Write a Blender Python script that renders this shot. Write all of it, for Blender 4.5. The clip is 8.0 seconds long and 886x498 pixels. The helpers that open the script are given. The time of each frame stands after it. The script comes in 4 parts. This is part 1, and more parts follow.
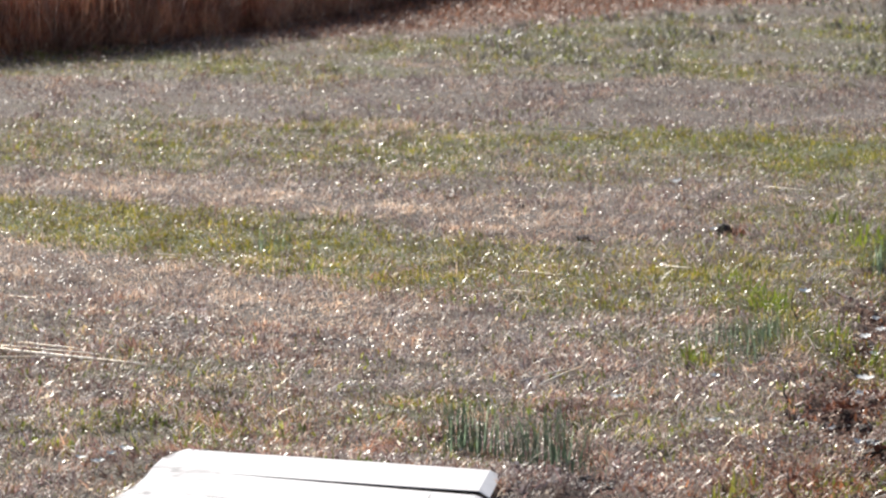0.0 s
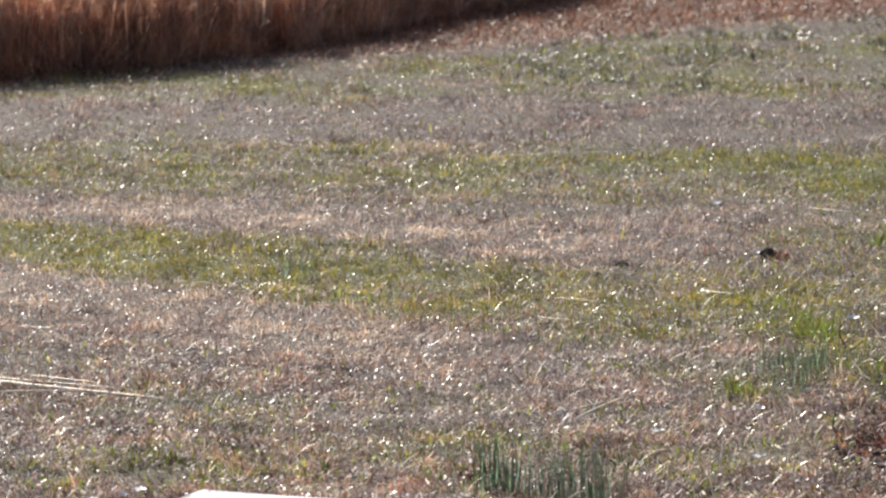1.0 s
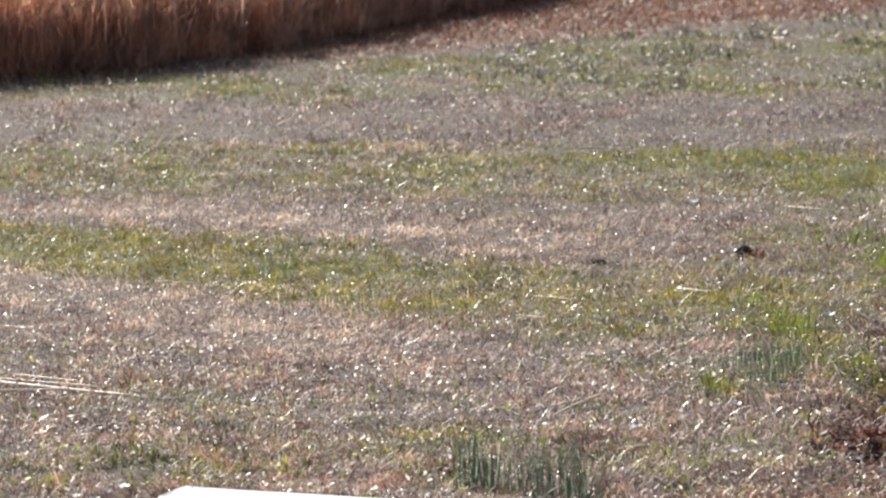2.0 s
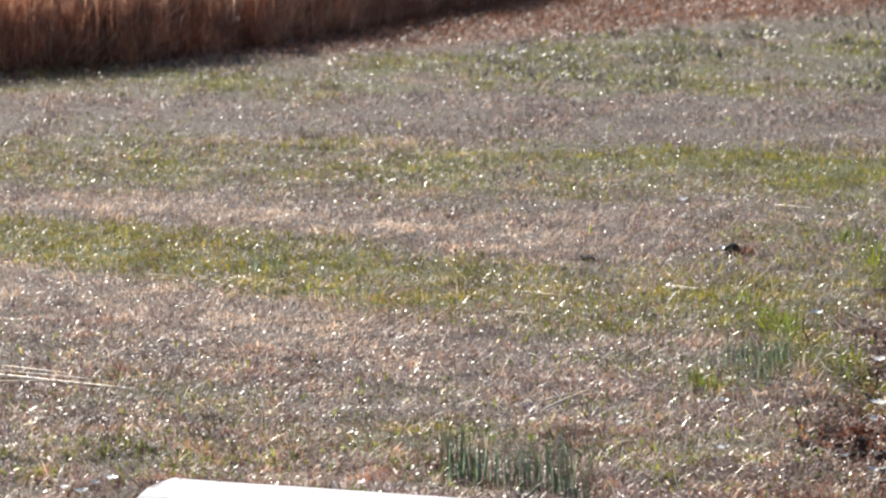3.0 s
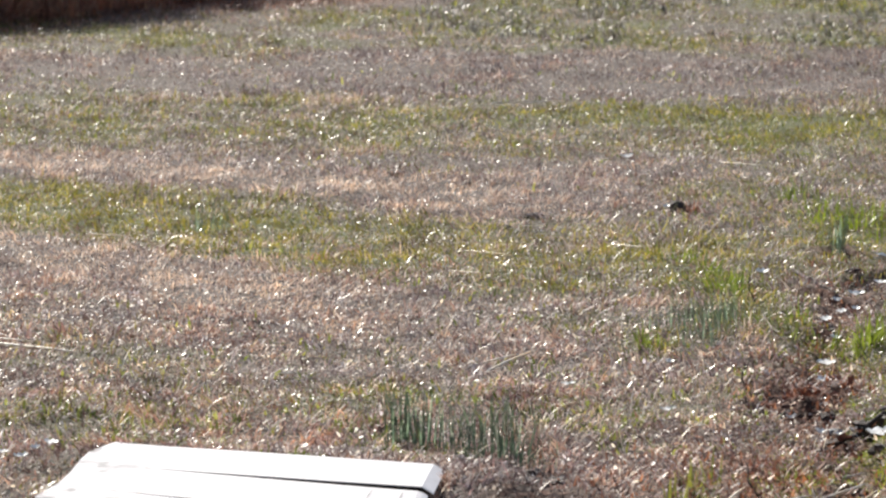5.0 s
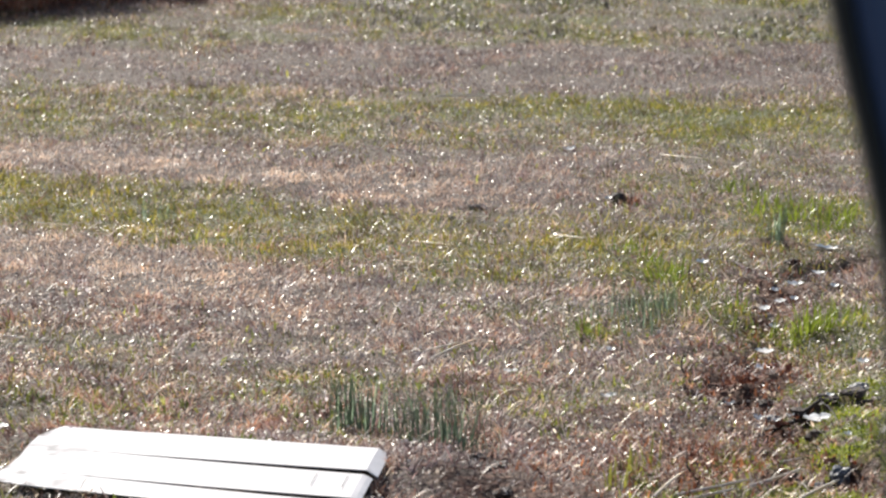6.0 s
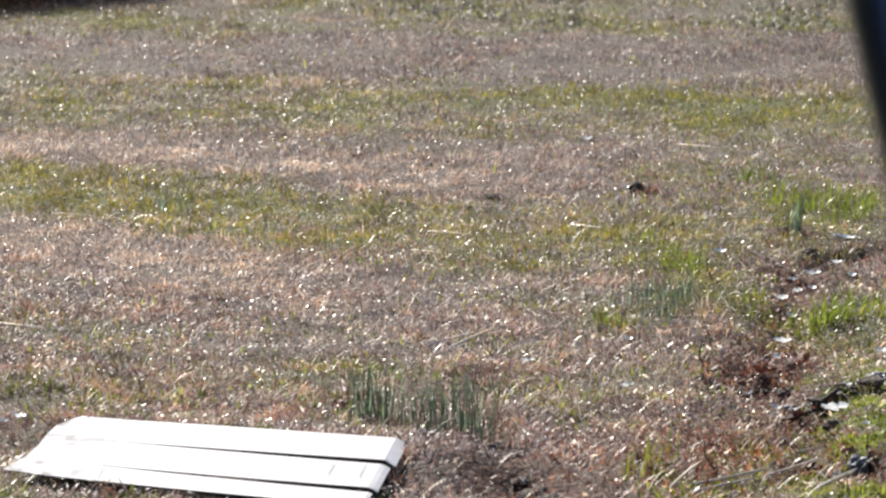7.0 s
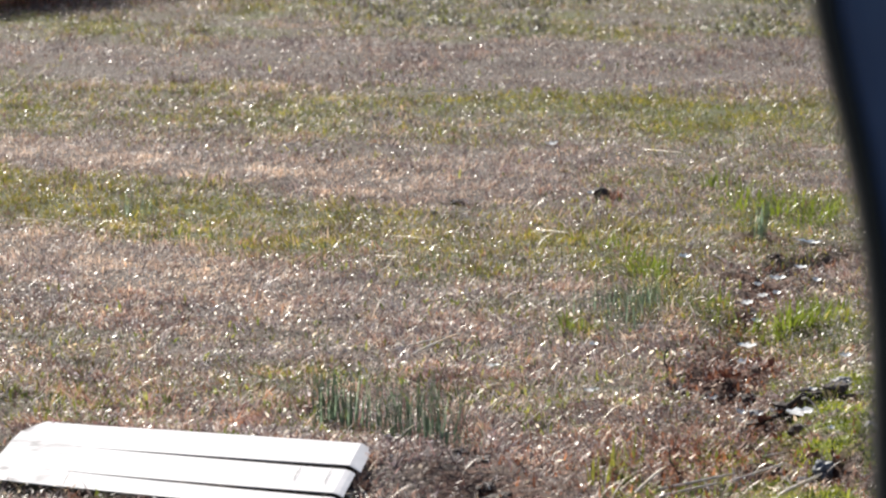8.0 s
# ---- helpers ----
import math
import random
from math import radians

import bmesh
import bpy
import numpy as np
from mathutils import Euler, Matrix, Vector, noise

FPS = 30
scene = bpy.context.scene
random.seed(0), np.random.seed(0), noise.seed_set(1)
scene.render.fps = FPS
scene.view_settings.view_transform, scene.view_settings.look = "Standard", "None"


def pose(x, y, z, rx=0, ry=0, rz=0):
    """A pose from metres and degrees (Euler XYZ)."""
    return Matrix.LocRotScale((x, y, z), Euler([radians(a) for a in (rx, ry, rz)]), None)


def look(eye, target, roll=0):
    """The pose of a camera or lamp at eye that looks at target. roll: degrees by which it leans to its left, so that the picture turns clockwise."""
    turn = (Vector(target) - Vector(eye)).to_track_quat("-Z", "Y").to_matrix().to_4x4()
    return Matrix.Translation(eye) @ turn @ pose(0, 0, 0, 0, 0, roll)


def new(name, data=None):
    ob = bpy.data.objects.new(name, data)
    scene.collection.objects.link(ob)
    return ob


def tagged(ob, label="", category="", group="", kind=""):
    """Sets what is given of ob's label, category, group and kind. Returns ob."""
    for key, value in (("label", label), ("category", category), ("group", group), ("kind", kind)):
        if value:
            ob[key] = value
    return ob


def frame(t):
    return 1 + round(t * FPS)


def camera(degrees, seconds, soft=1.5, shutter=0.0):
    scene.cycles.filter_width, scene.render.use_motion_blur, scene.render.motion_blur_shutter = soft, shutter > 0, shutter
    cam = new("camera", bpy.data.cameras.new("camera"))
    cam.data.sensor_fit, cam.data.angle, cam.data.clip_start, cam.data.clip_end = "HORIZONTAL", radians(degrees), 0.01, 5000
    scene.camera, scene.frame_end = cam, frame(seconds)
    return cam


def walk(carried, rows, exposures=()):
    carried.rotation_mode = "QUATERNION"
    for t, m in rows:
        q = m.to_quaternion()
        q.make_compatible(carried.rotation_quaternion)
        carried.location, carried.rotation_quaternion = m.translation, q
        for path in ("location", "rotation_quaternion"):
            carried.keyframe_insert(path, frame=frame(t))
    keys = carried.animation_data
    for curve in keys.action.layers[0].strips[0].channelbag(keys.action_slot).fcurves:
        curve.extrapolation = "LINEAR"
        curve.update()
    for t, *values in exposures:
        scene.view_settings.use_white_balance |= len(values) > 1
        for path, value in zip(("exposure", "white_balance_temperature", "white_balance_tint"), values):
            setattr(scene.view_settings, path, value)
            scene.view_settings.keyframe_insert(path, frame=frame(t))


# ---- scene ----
cam = camera(12.0, 8.0, soft=2.3)
cam.data.dof.use_dof = True
cam.data.dof.focus_distance = 17.0
cam.data.dof.aperture_fstop = 8.0
# seconds, x, y, z, yaw to the left, pitch, roll to the left
ROWS = [
    (0, -0.0300, -0.5961, 2.6884, -0.2101, -7.3302, 0.0779),
    (0.5, -0.0400, -0.7573, 2.7128, -0.0560, -7.1258, 0.0300),
    (1, 0, 0.2040, 2.6104, 0.3066, -7.0473, -0.2392),
    (1.5, 0, 0.1446, 2.6139, 0.1869, -6.9145, -0.2982),
    (1.7, 0, 0.1561, 2.6034, 0.0607, -6.9841, -0.3938),
    (2.8, -0.0200, -0.4500, 2.6990, -0.1530, -7.0734, -0.3200),
    (3, 0, 0.0047, 2.6127, -0.1293, -7.0615, 0.0196),
    (3.5, 0, 0, 2.62, 0, -6.81, 0),
    (4, 0, 0.4851, 2.5884, -0.1669, -6.9644, -0.0757),
    (4.5, 0.0400, 0.3000, 2.6235, -0.8422, -7.0922, -0.2033),
    (4.7, 0.0200, 0.2500, 2.6249, -0.7651, -7.4750, -0.1085),
    (5.8, -0.01, -0.09, 2.63, -1.6203, -7.857, 0.3087),
    (6, -0.01, -0.09, 2.63, -1.69, -7.7606, 0.285),
    (6.5, -0.01, -0.09, 2.63, -1.4313, -8.0782, 0.2049),
    (7, -0.01, -0.09, 2.63, -1.4491, -7.903, 0.1992),
    (7.5, -0.01, -0.09, 2.63, -1.7504, -7.9115, 0.2298),
    (8, -0.01, -0.09, 2.63, -1.9285, -7.8283, 0.2431),
]
walk(cam, [(t, pose(x, y, z, 0, 0, yaw) @ pose(0, 0, 0, 90 + pitch) @ pose(0, 0, 0, 0, 0, roll)) for t, x, y, z, yaw, pitch, roll in ROWS],
     exposures=((0, 0.84), (0.6, 0.86), (1.0, 0.74), (1.5, 0.86), (8, 0.85)))

# ---------------------------------------------------------------- light: low winter sun ahead of the camera, clear sky
SUN_AZ, SUN_EL = -24.0, 37.0      # degrees right of +y, and up
world = bpy.data.worlds.new("sky")
world.use_nodes = True
scene.world = world
wn = world.node_tree.nodes
sky = wn.new("ShaderNodeTexSky")
sky.sky_type, sky.sun_disc = "NISHITA", False
sky.sun_elevation, sky.sun_rotation = radians(SUN_EL), radians(SUN_AZ)
world.node_tree.links.new(sky.outputs[0], wn["Background"].inputs[0])
wn["Background"].inputs[1].default_value = 0.076
az, el = radians(SUN_AZ), radians(SUN_EL)
SUN_DIR = Vector((math.sin(az) * math.cos(el), math.cos(az) * math.cos(el), math.sin(el)))
sun = new("sun", bpy.data.lights.new("sun", "SUN"))
sun.data.energy, sun.data.angle, sun.data.color = 4.4, radians(0.53), (1.0, 0.95, 0.855)
sun.matrix_world = look(SUN_DIR * 60, (0, 0, 0))


# ---------------------------------------------------------------- small tools
def grain(x, y, size, seed):
    """Smooth noise from 0 to 1 over the plan, with features of that size in metres."""
    x, y = np.asarray(x, float) / size, np.asarray(y, float) / size
    i, j = np.floor(x), np.floor(y)
    u, v = x - i, y - j
    u, v = u * u * (3 - 2 * u), v * v * (3 - 2 * v)

    def dot(a, b):
        s = np.sin(a * 127.1 + b * 311.7 + seed * 74.7) * 43758.5453
        return s - np.floor(s)
    return (dot(i, j) * (1 - u) + dot(i + 1, j) * u) * (1 - v) + (dot(i, j + 1) * (1 - u) + dot(i + 1, j + 1) * u) * v


def fbm(x, y, size, seed):
    return 0.55 * grain(x, y, size, seed) + 0.3 * grain(x, y, size * 0.47, seed + 3) + 0.15 * grain(x, y, size * 0.21, seed + 7)


def along(x, y, line):
    """Distance in the plan to a polyline."""
    best = np.full(np.shape(x), 1e9)
    for (x0, y0), (x1, y1) in zip(line, line[1:]):
        dx, dy = x1 - x0, y1 - y0
        s = np.clip(((x - x0) * dx + (y - y0) * dy) / (dx * dx + dy * dy), 0, 1)
        best = np.minimum(best, np.hypot(x - x0 - s * dx, y - y0 - s * dy))
    return best


def soft_step(a, b, v):
    s = np.clip((v - a) / (b - a), 0, 1)
    return s * s * (3 - 2 * s)


def near_to(d, r):
    return np.exp(-(d / r) ** 2)


# ---------------------------------------------------------------- plan of the field
GULLY = [(2.6, 19.1), (2.28, 18.63), (2.02, 18.1), (1.83, 16.82), (1.67, 15.96), (1.47, 15.44), (1.56, 14.5), (1.60, 13.74), (1.80, 13.2), (2.0, 12.4)]
SHADE_EDGE = [(-6.6, 28.3), (-5.5, 29.3), (-3.3, 30.9), (-2.16, 31.9), (-0.97, 33.9), (0.10, 37.2), (1.20, 40.2), (2.62, 44.4), (6.5, 56.5)]
BAND_YELLOW = [(-3.4, 22.2), (-2.3, 21.6), (-1.5, 20.9), (-0.7, 20.2), (0.0, 19.5), (0.6, 19.15), (1.1, 19.3)]
STRAW_FAR = [(-3.0, 23.4), (-1.8, 23.0), (-0.4, 22.0), (0.62, 21.25)]
STRAW_NEAR = [(-3.0, 20.9), (-2.12, 20.0), (-1.38, 19.1), (-0.57, 18.1)]
GREEN_BANK = [(1.25, 19.2), (1.44, 18.3), (1.61, 17.1), (1.95, 16.5), (2.3, 16.7)]
PANEL_RIDGE = [(-0.85, 14.1), (0.35, 13.58)]
MOSS_BANK = [(1.80, 12.9), (1.88, 14.2), (2.08, 15.1), (2.5, 15.5)]
LEDGES = ((1.56, 15.30, 0.6, 0.22, 0.075), (1.74, 14.60, 0.45, 0.26, 0.055), (1.66, 13.55, 0.7, 0.22, 0.08), (1.95, 18.0, -0.6, 0.22, 0.07), (2.12, 19.3, -0.8, 0.2, 0.05), (1.86, 17.0, 0.4, 0.16, 0.045), (0.54, 13.72, -0.6, 0.12, 0.05), (0.60, 13.2, -0.4, 0.12, 0.05))


def washed(f):
    """Works a plan function out near the washout only; elsewhere it is 0."""
    def inner(x, y):
        x, y = np.broadcast_arrays(np.asarray(x, float), np.asarray(y, float))
        near = (x > 0.2) & (x < 3.2) & (y > 12) & (y < 20.2)
        out = np.zeros(x.shape)
        if near.any():
            out[near] = f(x[near], y[near])
        return out
    return inner


def ledge_line(x, y, lx, ly, slope):
    return y - (ly + slope * (x - lx)) + 0.22 * (fbm(x, y, 0.17, 17) - 0.5) + 0.12 * (grain(x, y, 0.045, 18) - 0.5)


@washed
def washout(x, y):
    g = along(x, y, GULLY) + 0.14 * (fbm(x, y, 0.2, 9) - 0.5)
    z = -0.10 * near_to(g, 0.11) * (0.25 + 1.1 * fbm(x, y, 0.4, 12))
    for lx, ly, slope, r, rise in LEDGES:
        d = ledge_line(x, y, lx, ly, slope)
        z = z + rise * soft_step(-0.03, 0.04, d) * np.exp(-np.maximum(d, 0) / 0.3) * near_to(np.hypot(x - lx, (y - ly) * 0.4), r)
    lumps = near_to(along(x, y, GULLY), 0.35)
    return z + 0.05 * lumps * (grain(x, y, 0.07, 19) - 0.5) + 0.07 * near_to(along(x, y, MOSS_BANK), 0.22) * (0.2 + 1.2 * fbm(x, y, 0.22, 15))


def height(x, y):
    x, y = np.asarray(x, float), np.asarray(y, float)
    z = 0.035 * (fbm(x, y, 1.6, 1) - 0.5) + 0.022 * (fbm(x, y, 0.32, 5) - 0.5)
    z = z + 0.08 * near_to(along(x, y, PANEL_RIDGE), 0.27) - 0.015 * near_to(np.hypot(x + 0.4, (y - 13.1) * 0.8), 0.6)
    z = z + washout(x, y)
    z = z + 0.03 * near_to(along(x, y, GREEN_BANK), 0.25)
    z = z - 0.09 * near_to(np.hypot(x - 0.52, (y - 13.70) * 0.6), 0.09) - 0.09 * near_to(np.hypot(x - 0.58, (y - 13.22) * 0.6), 0.1)
    return z


def greenness(x, y):
    """How much living grass grows there, 0 to 1."""
    m = fbm(x, y, 0.9, 21)
    fine = fbm(x * 1.0, y * 0.6, 0.22, 23)
    wobble = 1.6 * (fbm(x, y * 0.5, 1.1, 25) - 0.5)
    g = 0.10 + 0.30 * soft_step(0.5, 0.72, m)
    yy = y + wobble
    g = g + 0.95 * near_to(along(x, y + 0.5 * wobble, BAND_YELLOW), 0.85)
    g = g + (0.22 + 0.35 * soft_step(0.42, 0.6, fbm(x * 0.8, y * 0.5, 0.6, 29)) + 0.45 * soft_step(0.2, 1.6, x)) * soft_step(23.0, 24.2, yy) * soft_step(27.6, 25.2, yy) * (0.55 + 0.8 * fbm(x, y * 0.6, 0.45, 28))
    g = g - 0.25 * soft_step(26.4, 27.0, yy) * soft_step(30.2, 29.2, yy)
    g = g + (0.16 + 0.55 * soft_step(0.45, 0.62, fbm(x * 0.8, y * 0.45, 0.7, 27))) * soft_step(29.8, 30.6, yy) * soft_step(34.6, 33.4, yy - 0.5 * np.maximum(x, 0))
    g = g + 0.7 * near_to(along(x, y, GREEN_BANK), 0.2) + 0.8 * near_to(np.hypot(x - 2.05, (y - 16.5) * 0.5), 0.3)
    g = g + 0.7 * near_to(np.hypot(x - 2.4, (y - 20.4) * 0.6), 0.5) + 0.9 * near_to(np.hypot(x - 2.2, (y - 30.3) * 0.5), 0.3) + 0.9 * near_to(np.hypot(x - 2.85, (y - 31) * 0.5), 0.22) + 0.6 * near_to(np.hypot(x - 0.2, (y - 24.3) * 0.5), 0.25) + 0.6 * near_to(np.hypot(x + 1.6, (y - 24.7) * 0.5), 0.25)
    g = g + 0.6 * near_to(np.hypot(x - 1.1, (y - 16.6) * 0.5), 0.14) + 0.75 * near_to(np.hypot(x + 0.1, (y - 15.4) * 0.6), 0.24)
    g = g - 0.75 * straw(x, y) - 0.6 * litter(x, y) - 0.8 * near_to(np.hypot(x - 0.55, (y - 13.4) * 0.5), 0.5)
    return np.clip(g * (0.45 + 1.1 * fine), 0, 1)


def straw(x, y):
    """Pale bleached grass."""
    w = 0.5 * (fbm(x, y, 0.8, 31) - 0.5)
    return np.clip(1.1 * near_to(along(x, y + w, STRAW_FAR), 0.42) + 1.1 * near_to(along(x, y + w, STRAW_NEAR), 0.6) + 0.25 * soft_step(0.6, 0.75, fbm(x, y, 1.3, 33)) + 0.35 * near_to(np.hypot(x - 0.1, (y - 16.3) * 0.7), 0.75), 0, 1)


def litter(x, y):
    """Rust-brown fallen leaves: the far corner by the tall grass, and a patch near the washout."""
    edge = 34.1 + 1.12 * x + 2.0 * (fbm(x, y, 1.5, 41) - 0.5)
    return np.clip(soft_step(-0.3, 1.4, y - edge) + 1.2 * near_to(np.hypot((x - 1.3), (y - 13.75) * 0.35), 0.17) + 0.4 * near_to(np.hypot(x - 0.9, (y - 13.4) * 0.4), 0.3) + 0.35 * near_to(along(x, y, GULLY), 0.16) + 0.8 * near_to(np.hypot(x - 1.62, (y - 15.6) * 0.3), 0.16), 0, 1)


@washed
def bare(x, y):
    """Open soil in the washout."""
    g = along(x, y, GULLY) + 0.2 * (fbm(x, y, 0.2, 45) - 0.5)
    face = 0 * g
    for lx, ly, slope, r, rise in LEDGES:
        face = np.maximum(face, near_to(ledge_line(x, y, lx, ly, slope) - 0.01, 0.08) * near_to(np.hypot(x - lx, (y - ly) * 0.4), r))
    pit = 1.4 * near_to(np.hypot(x - 0.55, (y - 13.45) * 0.38), 0.2) * soft_step(0.28, 0.44, fbm(x, y, 0.16, 49))
    return np.clip(0.9 * near_to(g, 0.09) + 0.9 * pit + 1.1 * face - 0.7 * near_to(np.hypot(x - 2.0, (y - 16.5) * 0.5), 0.25), 0, 1)


@washed
def moss(x, y):
    return np.clip(near_to(along(x, y, MOSS_BANK), 0.36) * soft_step(0.36, 0.48, fbm(x, y, 0.16, 47)) * 1.6 - 0.6 * bare(x, y), 0, 1)


# ---------------------------------------------------------------- materials
def ramp(nt, stops):
    node = nt.nodes.new("ShaderNodeValToRGB")
    el_ = node.color_ramp.elements
    while len(el_) < len(stops):
        el_.new(0.5)
    for e, (p, c) in zip(el_, stops):
        e.position, e.color = p, (*c, 1)
    return node


def blade_material(name, stops, rough, through_light, spec=0.5, tinted=1.0):
    """Leaf or stalk: colour differs from piece to piece, light passes through in part."""
    m = bpy.data.materials.new(name)
    m.use_nodes = True
    nt = m.node_tree
    p = nt.nodes["Principled BSDF"]
    geo = nt.nodes.new("ShaderNodeNewGeometry")
    r = ramp(nt, stops)
    nt.links.new(geo.outputs["Random Per Island"], r.inputs[0])
    tex = nt.nodes.new("ShaderNodeTexNoise")
    tex.inputs["Scale"].default_value = 90
    co = nt.nodes.new("ShaderNodeTexCoord")
    nt.links.new(co.outputs["Object"], tex.inputs["Vector"])
    mix = nt.nodes.new("ShaderNodeMixRGB")
    mix.blend_type = "MULTIPLY"
    mix.inputs[0].default_value = 0.5
    tone = ramp(nt, [(0.3, (0.55, 0.55, 0.55)), (0.7, (1.2, 1.2, 1.2))])
    nt.links.new(tex.outputs[0], tone.inputs[0])
    nt.links.new(r.outputs[0], mix.inputs[1])
    nt.links.new(tone.outputs[0], mix.inputs[2])
    drift = nt.nodes.new("ShaderNodeTexNoise")
    drift.inputs["Scale"].default_value, drift.inputs["Detail"].default_value = 3.2, 4
    nt.links.new(co.outputs["Object"], drift.inputs["Vector"])
    patch = ramp(nt, [(0.34, (0.55, 0.50, 0.52)), (0.5, (1.0, 1.0, 1.0)), (0.66, (1.45, 1.36, 1.22))])
    nt.links.new(drift.outputs[0], patch.inputs[0])
    mix2 = nt.nodes.new("ShaderNodeMixRGB")
    mix2.blend_type = "MULTIPLY"
    mix2.inputs[0].default_value = 1.0
    nt.links.new(mix.outputs[0], mix2.inputs[1])
    nt.links.new(patch.outputs[0], mix2.inputs[2])
    tint = nt.nodes.new("ShaderNodeTexNoise")
    tint.inputs["Scale"].default_value, tint.inputs["Detail"].default_value = 9.0, 3
    nt.links.new(co.outputs["Object"], tint.inputs["Vector"])
    hue = ramp(nt, [(0.36, (0.80, 0.76, 0.90)), (0.5, (1.0, 1.0, 1.0)), (0.64, (1.17, 1.02, 0.85))])
    nt.links.new(tint.outputs[0], hue.inputs[0])
    mix3 = nt.nodes.new("ShaderNodeMixRGB")
    mix3.blend_type = "MULTIPLY"
    mix3.inputs[0].default_value = tinted
    nt.links.new(mix2.outputs[0], mix3.inputs[1])
    nt.links.new(hue.outputs[0], mix3.inputs[2])
    mix = mix3
    nt.links.new(mix.outputs[0], p.inputs["Base Color"])
    p.inputs["Roughness"].default_value = rough
    p.inputs["Specular IOR Level"].default_value = spec
    tr = nt.nodes.new("ShaderNodeBsdfTranslucent")
    nt.links.new(mix.outputs[0], tr.inputs[0])
    ms = nt.nodes.new("ShaderNodeMixShader")
    ms.inputs[0].default_value = through_light
    nt.links.new(p.outputs[0], ms.inputs[1])
    nt.links.new(tr.outputs[0], ms.inputs[2])
    nt.links.new(ms.outputs[0], nt.nodes["Material Output"].inputs[0])
    return m


def solid_material(name, dark, light, scale, rough, bump=0.3, spec=0.5, metal=0.0):
    """Soil, stone, plastic or paint with mottling at two scales and fine relief."""
    m = bpy.data.materials.new(name)
    m.use_nodes = True
    nt = m.node_tree
    p = nt.nodes["Principled BSDF"]
    co = nt.nodes.new("ShaderNodeTexCoord")
    a, b = nt.nodes.new("ShaderNodeTexNoise"), nt.nodes.new("ShaderNodeTexNoise")
    a.inputs["Scale"].default_value, b.inputs["Scale"].default_value = scale, scale * 7
    a.inputs["Detail"].default_value = b.inputs["Detail"].default_value = 5
    for n in (a, b):
        nt.links.new(co.outputs["Object"], n.inputs["Vector"])
    add = nt.nodes.new("ShaderNodeMath")
    add.operation = "MULTIPLY_ADD"
    add.inputs[1].default_value = 0.5
    half = nt.nodes.new("ShaderNodeMath")
    half.operation = "MULTIPLY"
    half.inputs[1].default_value = 0.5
    nt.links.new(b.outputs[0], half.inputs[0])
    nt.links.new(a.outputs[0], add.inputs[0])
    nt.links.new(half.outputs[0], add.inputs[2])
    r = ramp(nt, [(0.35, dark), (0.65, light)])
    nt.links.new(add.outputs[0], r.inputs[0])
    nt.links.new(r.outputs[0], p.inputs["Base Color"])
    p.inputs["Roughness"].default_value = rough
    p.inputs["Specular IOR Level"].default_value = spec
    p.inputs["Metallic"].default_value = metal
    bm_ = nt.nodes.new("ShaderNodeBump")
    bm_.inputs["Strength"].default_value = bump
    bm_.inputs["Distance"].default_value = 0.01
    nt.links.new(add.outputs[0], bm_.inputs["Height"])
    nt.links.new(bm_.outputs[0], p.inputs["Normal"])
    return m


def ground_material():
    """Thatch, soil, moss and leaf litter, mixed by what lies where."""
    m = bpy.data.materials.new("field_soil_and_thatch")
    m.use_nodes = True
    nt = m.node_tree
    p = nt.nodes["Principled BSDF"]
    co = nt.nodes.new("ShaderNodeTexCoord")

    def tex(scale, stops, detail=6):
        n = nt.nodes.new("ShaderNodeTexNoise")
        n.inputs["Scale"].default_value, n.inputs["Detail"].default_value = scale, detail
        nt.links.new(co.outputs["Object"], n.inputs["Vector"])
        r = ramp(nt, stops)
        nt.links.new(n.outputs[0], r.inputs[0])
        return n, r
    fine, thatch = tex(38, [(0.34, (0.025, 0.018, 0.016)), (0.52, (0.085, 0.062, 0.05)), (0.7, (0.22, 0.17, 0.13))])
    _, soil = tex(25, [(0.35, (0.035, 0.016, 0.011)), (0.7, (0.14, 0.066, 0.043))])
    _, green = tex(45, [(0.35, (0.035, 0.045, 0.012)), (0.7, (0.13, 0.13, 0.035))])
    _, mossy = tex(50, [(0.35, (0.03, 0.045, 0.008)), (0.7, (0.24, 0.27, 0.025))])
    _, leaves = tex(30, [(0.35, (0.05, 0.026, 0.017)), (0.68, (0.22, 0.115, 0.065))])
    last = thatch.outputs[0]
    for key, r in (("green", green), ("litter", leaves), ("moss", mossy), ("bare", soil)):
        at = nt.nodes.new("ShaderNodeAttribute")
        at.attribute_name = key
        mix = nt.nodes.new("ShaderNodeMixRGB")
        nt.links.new(at.outputs["Fac"], mix.inputs[0])
        nt.links.new(last, mix.inputs[1])
        nt.links.new(r.outputs[0], mix.inputs[2])
        last = mix.outputs[0]
    nt.links.new(last, p.inputs["Base Color"])
    p.inputs["Roughness"].default_value = 0.85
    p.inputs["Specular IOR Level"].default_value = 0.25
    b = nt.nodes.new("ShaderNodeBump")
    b.inputs["Strength"].default_value, b.inputs["Distance"].default_value = 0.9, 0.02
    nt.links.new(fine.outputs[0], b.inputs["Height"])
    nt.links.new(b.outputs[0], p.inputs["Normal"])
    return m


